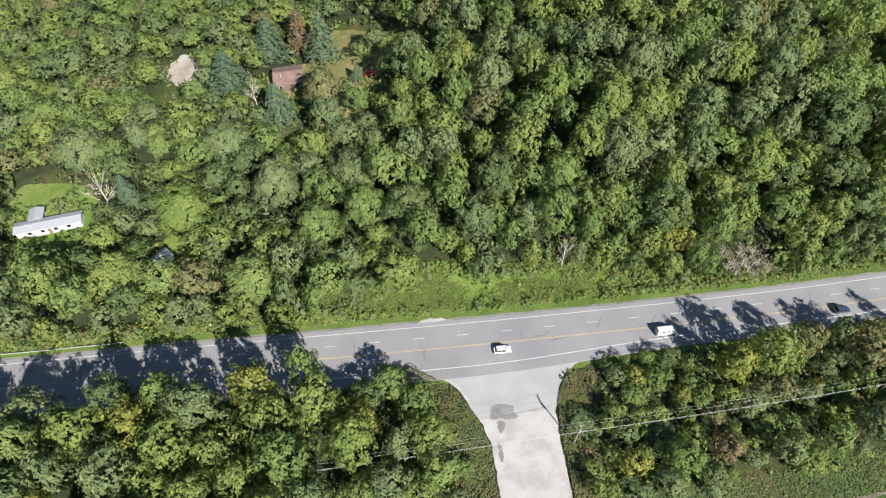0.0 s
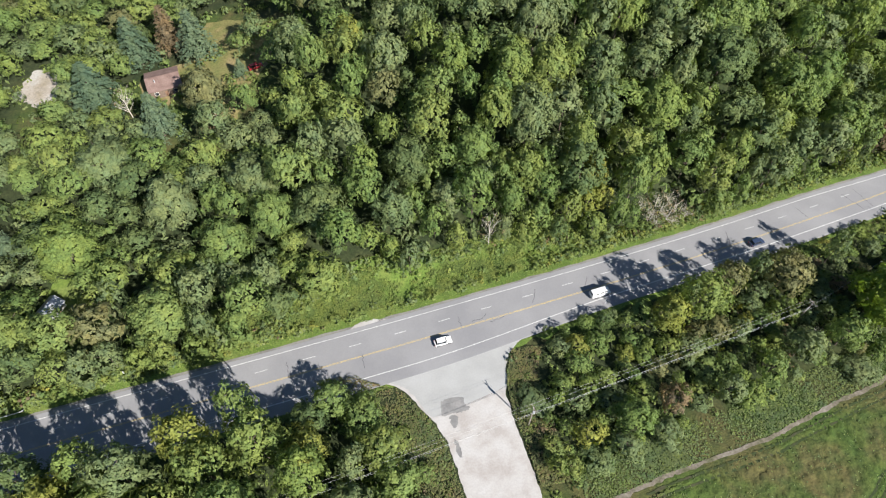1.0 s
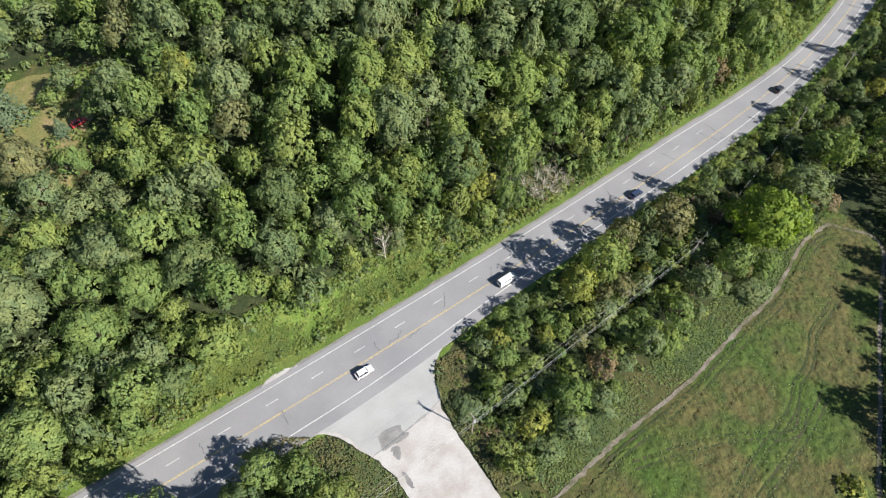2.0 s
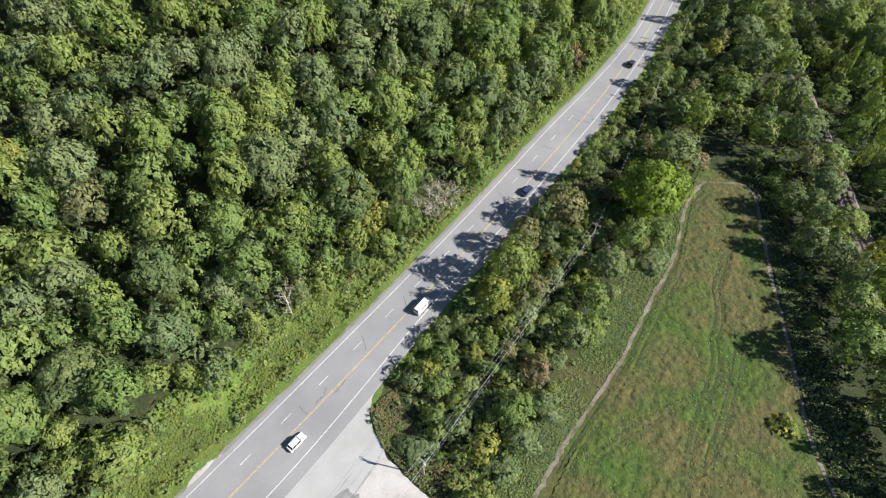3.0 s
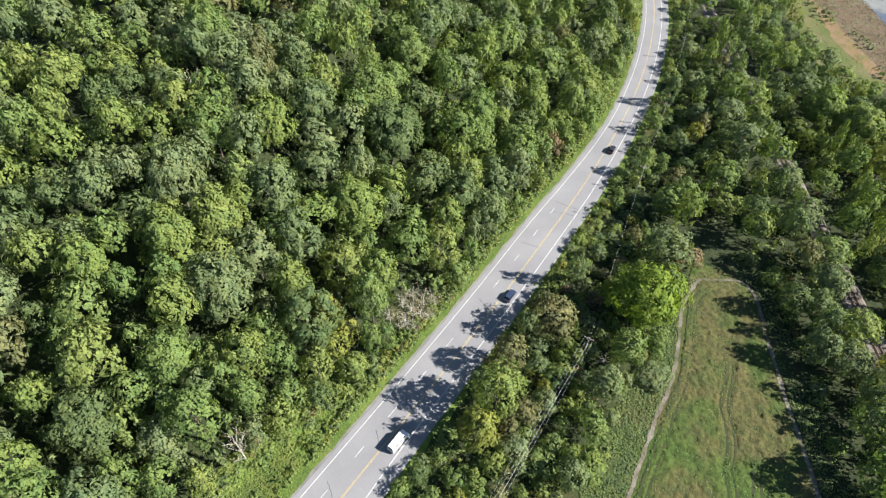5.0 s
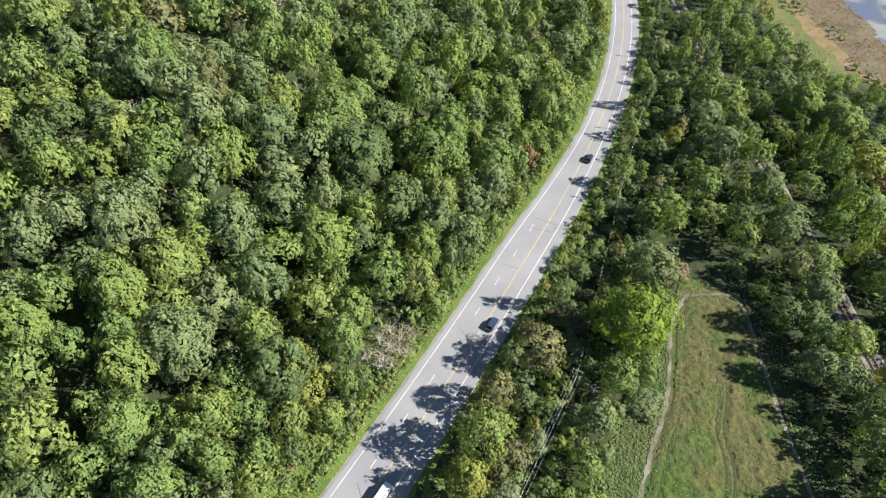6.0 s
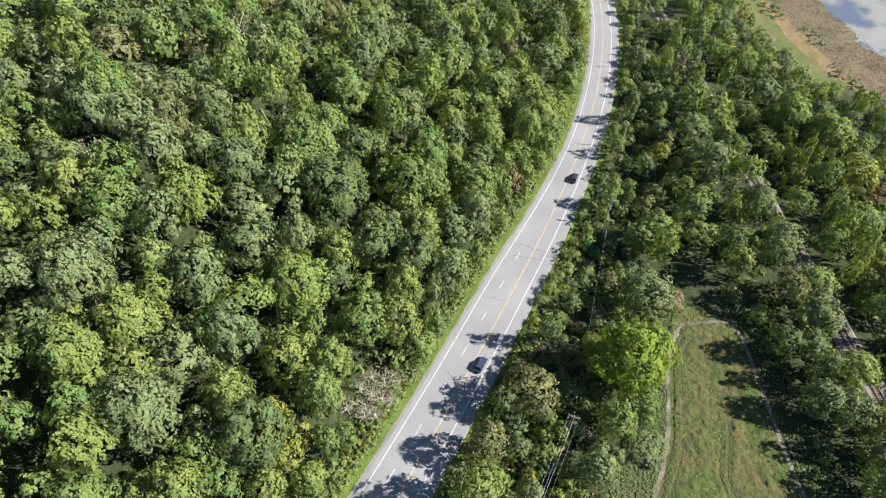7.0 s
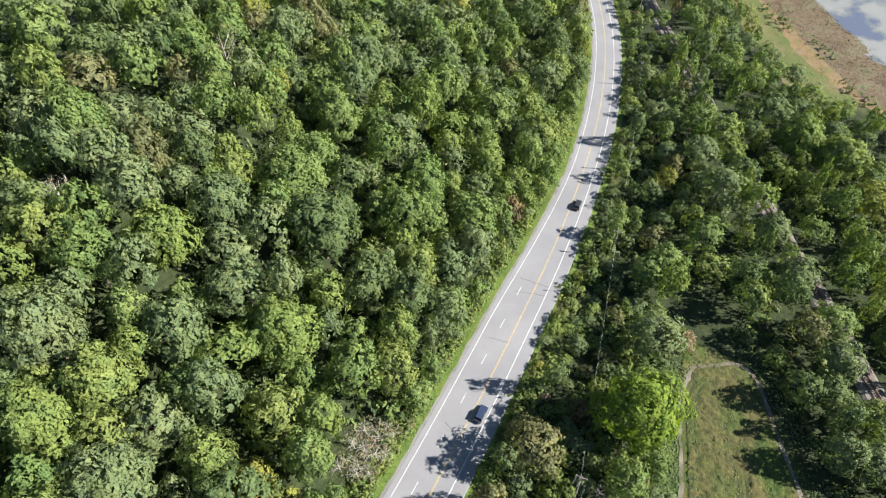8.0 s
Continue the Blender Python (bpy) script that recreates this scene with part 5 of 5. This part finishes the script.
vehicle("van", *on_road(58.6, -2.2), "white", 5.7, 2.0, 2.25, "van", "white passenger van driving on the road")
vehicle("car", *on_road(14.3, -2.6), "white", 4.6, 1.85, 1.6, "suv", "white hatchback car driving on the road")
vehicle("car", *on_road(108.6, -1.9), "blue", 4.6, 1.85, 1.65, "suv", "dark blue car driving on the road")
vehicle("car", *on_road(183.4, -1.9), "black", 4.6, 1.85, 1.6, "suv", "black car driving on the road")
vehicle("car", -102.2, 192.6, radians(-35), "blue", 4.6, 1.8, 1.5, "sedan", "dark car parked on the pale yard drive")
vehicle("car", -30.6, 191.9, radians(20), "red", 4.8, 1.9, 1.7, "suv", "red car parked in the yard")

# ---- the house in the clearing ----
M_SHINGLE = two_scale("brown_roof_shingles", ((0.8, 0.8, 0.8), (1.18, 1.18, 1.18)), ((0.165, 0.108, 0.092), (0.195, 0.130, 0.110), (0.22, 0.150, 0.128)), 4.0, 0.4)
M_SIDING = plain("dark_board_siding", (0.15, 0.11, 0.085), 0.8, grain=0.2)
M_PALE = plain("pale_trim_paint", (0.6, 0.58, 0.54), 0.6)
M_METAL_ROOF = plain("pale_sheet_metal", (0.42, 0.43, 0.45), 0.4, 0.3, grain=0.1)
M_WALL_WHITE = plain("white_cladding", (0.5, 0.5, 0.48), 0.6, grain=0.08)
M_DOOR = plain("brown_door", (0.2, 0.12, 0.08), 0.5)


def building(name, x, y, rot, L, W, wall_h, rise, wall_mat, roof_mat, label, category, windows=2, vents=1, overhang=0.45, lift=0.0):
    """A gabled building: four walls, two roof slopes, door, windows and roof vents."""
    ob = new(name)
    g = height(x, y) + lift
    ob.matrix_basis = Matrix.Translation((x, y, g)) @ Matrix.Rotation(radians(rot), 4, "Z")
    t = 0.16
    for sx, sy, px, py in ((L, t, 0, W / 2 - t / 2), (L, t, 0, -W / 2 + t / 2), (t, W - 2 * t, L / 2 - t / 2, 0), (t, W - 2 * t, -L / 2 + t / 2, 0)):
        bm = bmesh.new()
        box(bm, (sx, sy, wall_h + 1.0), (px, py, wall_h / 2 - 0.5))
        if sy > t:
            vs = [bm.verts.new((px, k, z)) for k, z in ((-W / 2, wall_h + 0.003), (W / 2, wall_h + 0.003), (0, wall_h + rise - 0.05))]
            bmesh.ops.solidify(bm, geom=[bm.faces.new(vs)], thickness=t)
        part("wall", bm, wall_mat, ob)
    ang = math.atan2(rise, W / 2)
    slope_l = (W / 2 + overhang) / math.cos(ang)
    for sgn in (1, -1):
        bm = bmesh.new()
        box(bm, (L + 2 * overhang, slope_l, 0.14), (0, 0, 0), bevel=0.02)
        m = Matrix.Translation((0, sgn * (W / 2 + overhang) / 2, wall_h + rise - (W / 2 + overhang) / 2 * math.tan(ang) + 0.07)) @ Matrix.Rotation(-sgn * ang, 4, "X")
        bmesh.ops.transform(bm, matrix=m, verts=bm.verts[:])
        part("roof_slope", bm, roof_mat, ob)
    bm = bmesh.new()
    box(bm, (L + 2 * overhang, 0.3, 0.06), (0, 0, wall_h + rise + 0.15), bevel=0.02)
    part("ridge_cap", bm, roof_mat, ob)
    for k in range(vents):
        bm = bmesh.new()
        tube(bm, (-L * 0.25 + k * L * 0.4, -W * 0.2, wall_h + rise * 0.4), (-L * 0.25 + k * L * 0.4, -W * 0.2, wall_h + rise + 0.45), 0.16, 0.16, 8)
        part("roof_vent", bm, M_STEEL, ob, "grey metal roof vent")
    for sgn in (1, -1):
        for k in range(windows):
            px = -L * 0.3 + k * L * 0.6 / max(1, windows - 1)
            bm = bmesh.new()
            box(bm, (1.3, 0.06, 1.2), (px, sgn * (W / 2 + 0.012), wall_h * 0.58), bevel=0.01)
            win = part("window", bm, M_PALE, ob, "pale window frame")
            bm = bmesh.new()
            box(bm, (1.1, 0.04, 1.0), (px, sgn * (W / 2 + 0.035), wall_h * 0.58))
            part("pane", bm, M_GLASS, win, "dark glass pane")
    bm = bmesh.new()
    box(bm, (0.95, 0.06, 2.05), (0, -W / 2 - 0.012, 1.03))
    part("door", bm, M_DOOR, ob, "brown door")
    return tagged(ob, label, category)


building("house", -61.9, 193.7, 14, 10.2, 11.0, 2.9, 1.5, M_SIDING, M_SHINGLE, "brown-roofed house in a wooded clearing", "house")
building("mobile_home", -122.4, 123.4, 19, 18.3, 4.2, 2.7, 0.6, M_WALL_WHITE, M_METAL_ROOF, "long white mobile home with a pale metal roof", "mobile home", windows=4)
building("lean_to", -127.9, 126.7, 109, 4.6, 3.4, 2.5, 0.5, M_WALL_WHITE, M_METAL_ROOF, "white extension beside the mobile home", "extension", windows=1, vents=0)
building("shed", -84.3, 111.7, 62, 4.8, 4.0, 2.2, 1.4, M_WALL_WHITE, M_METAL_ROOF, "small pale shed with a steep metal roof", "shed", windows=1, vents=0)
M_SAND = two_scale("yard_gravel", ((0.8, 0.8, 0.8), (1.2, 1.2, 1.2)), ((0.27, 0.23, 0.17), (0.35, 0.31, 0.26), (0.40, 0.38, 0.35)), 1.5, 0.12)
M_DRY = two_scale("dry_lawn", ((0.7, 0.72, 0.7), (1.25, 1.25, 1.2)), ((0.14, 0.15, 0.05), (0.19, 0.17, 0.065), (0.26, 0.20, 0.10)), 1.4, 0.12)
M_LAWN = two_scale("green_lawn", ((0.75, 0.8, 0.75), (1.2, 1.2, 1.2)), ((0.10, 0.155, 0.03), (0.125, 0.175, 0.035), (0.15, 0.185, 0.05)), 1.4, 0.12)
tagged(sheet("yard_drive", [(-115.1, 201.1), (-110.1, 213.7), (-102.9, 211.4), (-98.7, 201.1), (-100.2, 194), (-104.7, 193.1), (-108.9, 196.8)], 0.14, M_SAND), "pale sandy yard drive in the clearing", "drive", kind="structure")
tagged(sheet("house_lawn", [(-68.2, 185.1), (-70.4, 201.4), (-55.4, 206.2), (-50.6, 224.6), (-36.6, 221.3), (-22.6, 213), (-25.4, 194.7), (-34.3, 182.6), (-37.2, 170.6), (-42.1, 158.6), (-48, 161.6), (-46.2, 178.7), (-56.2, 181.9)], 0.12, M_DRY), "dry patchy lawn round the house", "lawn", kind="structure")
tagged(sheet("trailer_lawn", [(-141.1, 124.4), (-139.2, 140.5), (-120.5, 141), (-110.2, 131.7), (-112.1, 117.8), (-126.5, 116.1)], 0.12, M_LAWN), "green lawn round the mobile home", "lawn", kind="structure")
tagged(sheet("shed_lawn", [(-87.7, 113.4), (-85.8, 121.3), (-79.7, 119.2), (-76.7, 111.2), (-79.7, 108.3)], 0.12, M_LAWN), "small green lawn beside the shed", "lawn", kind="structure")
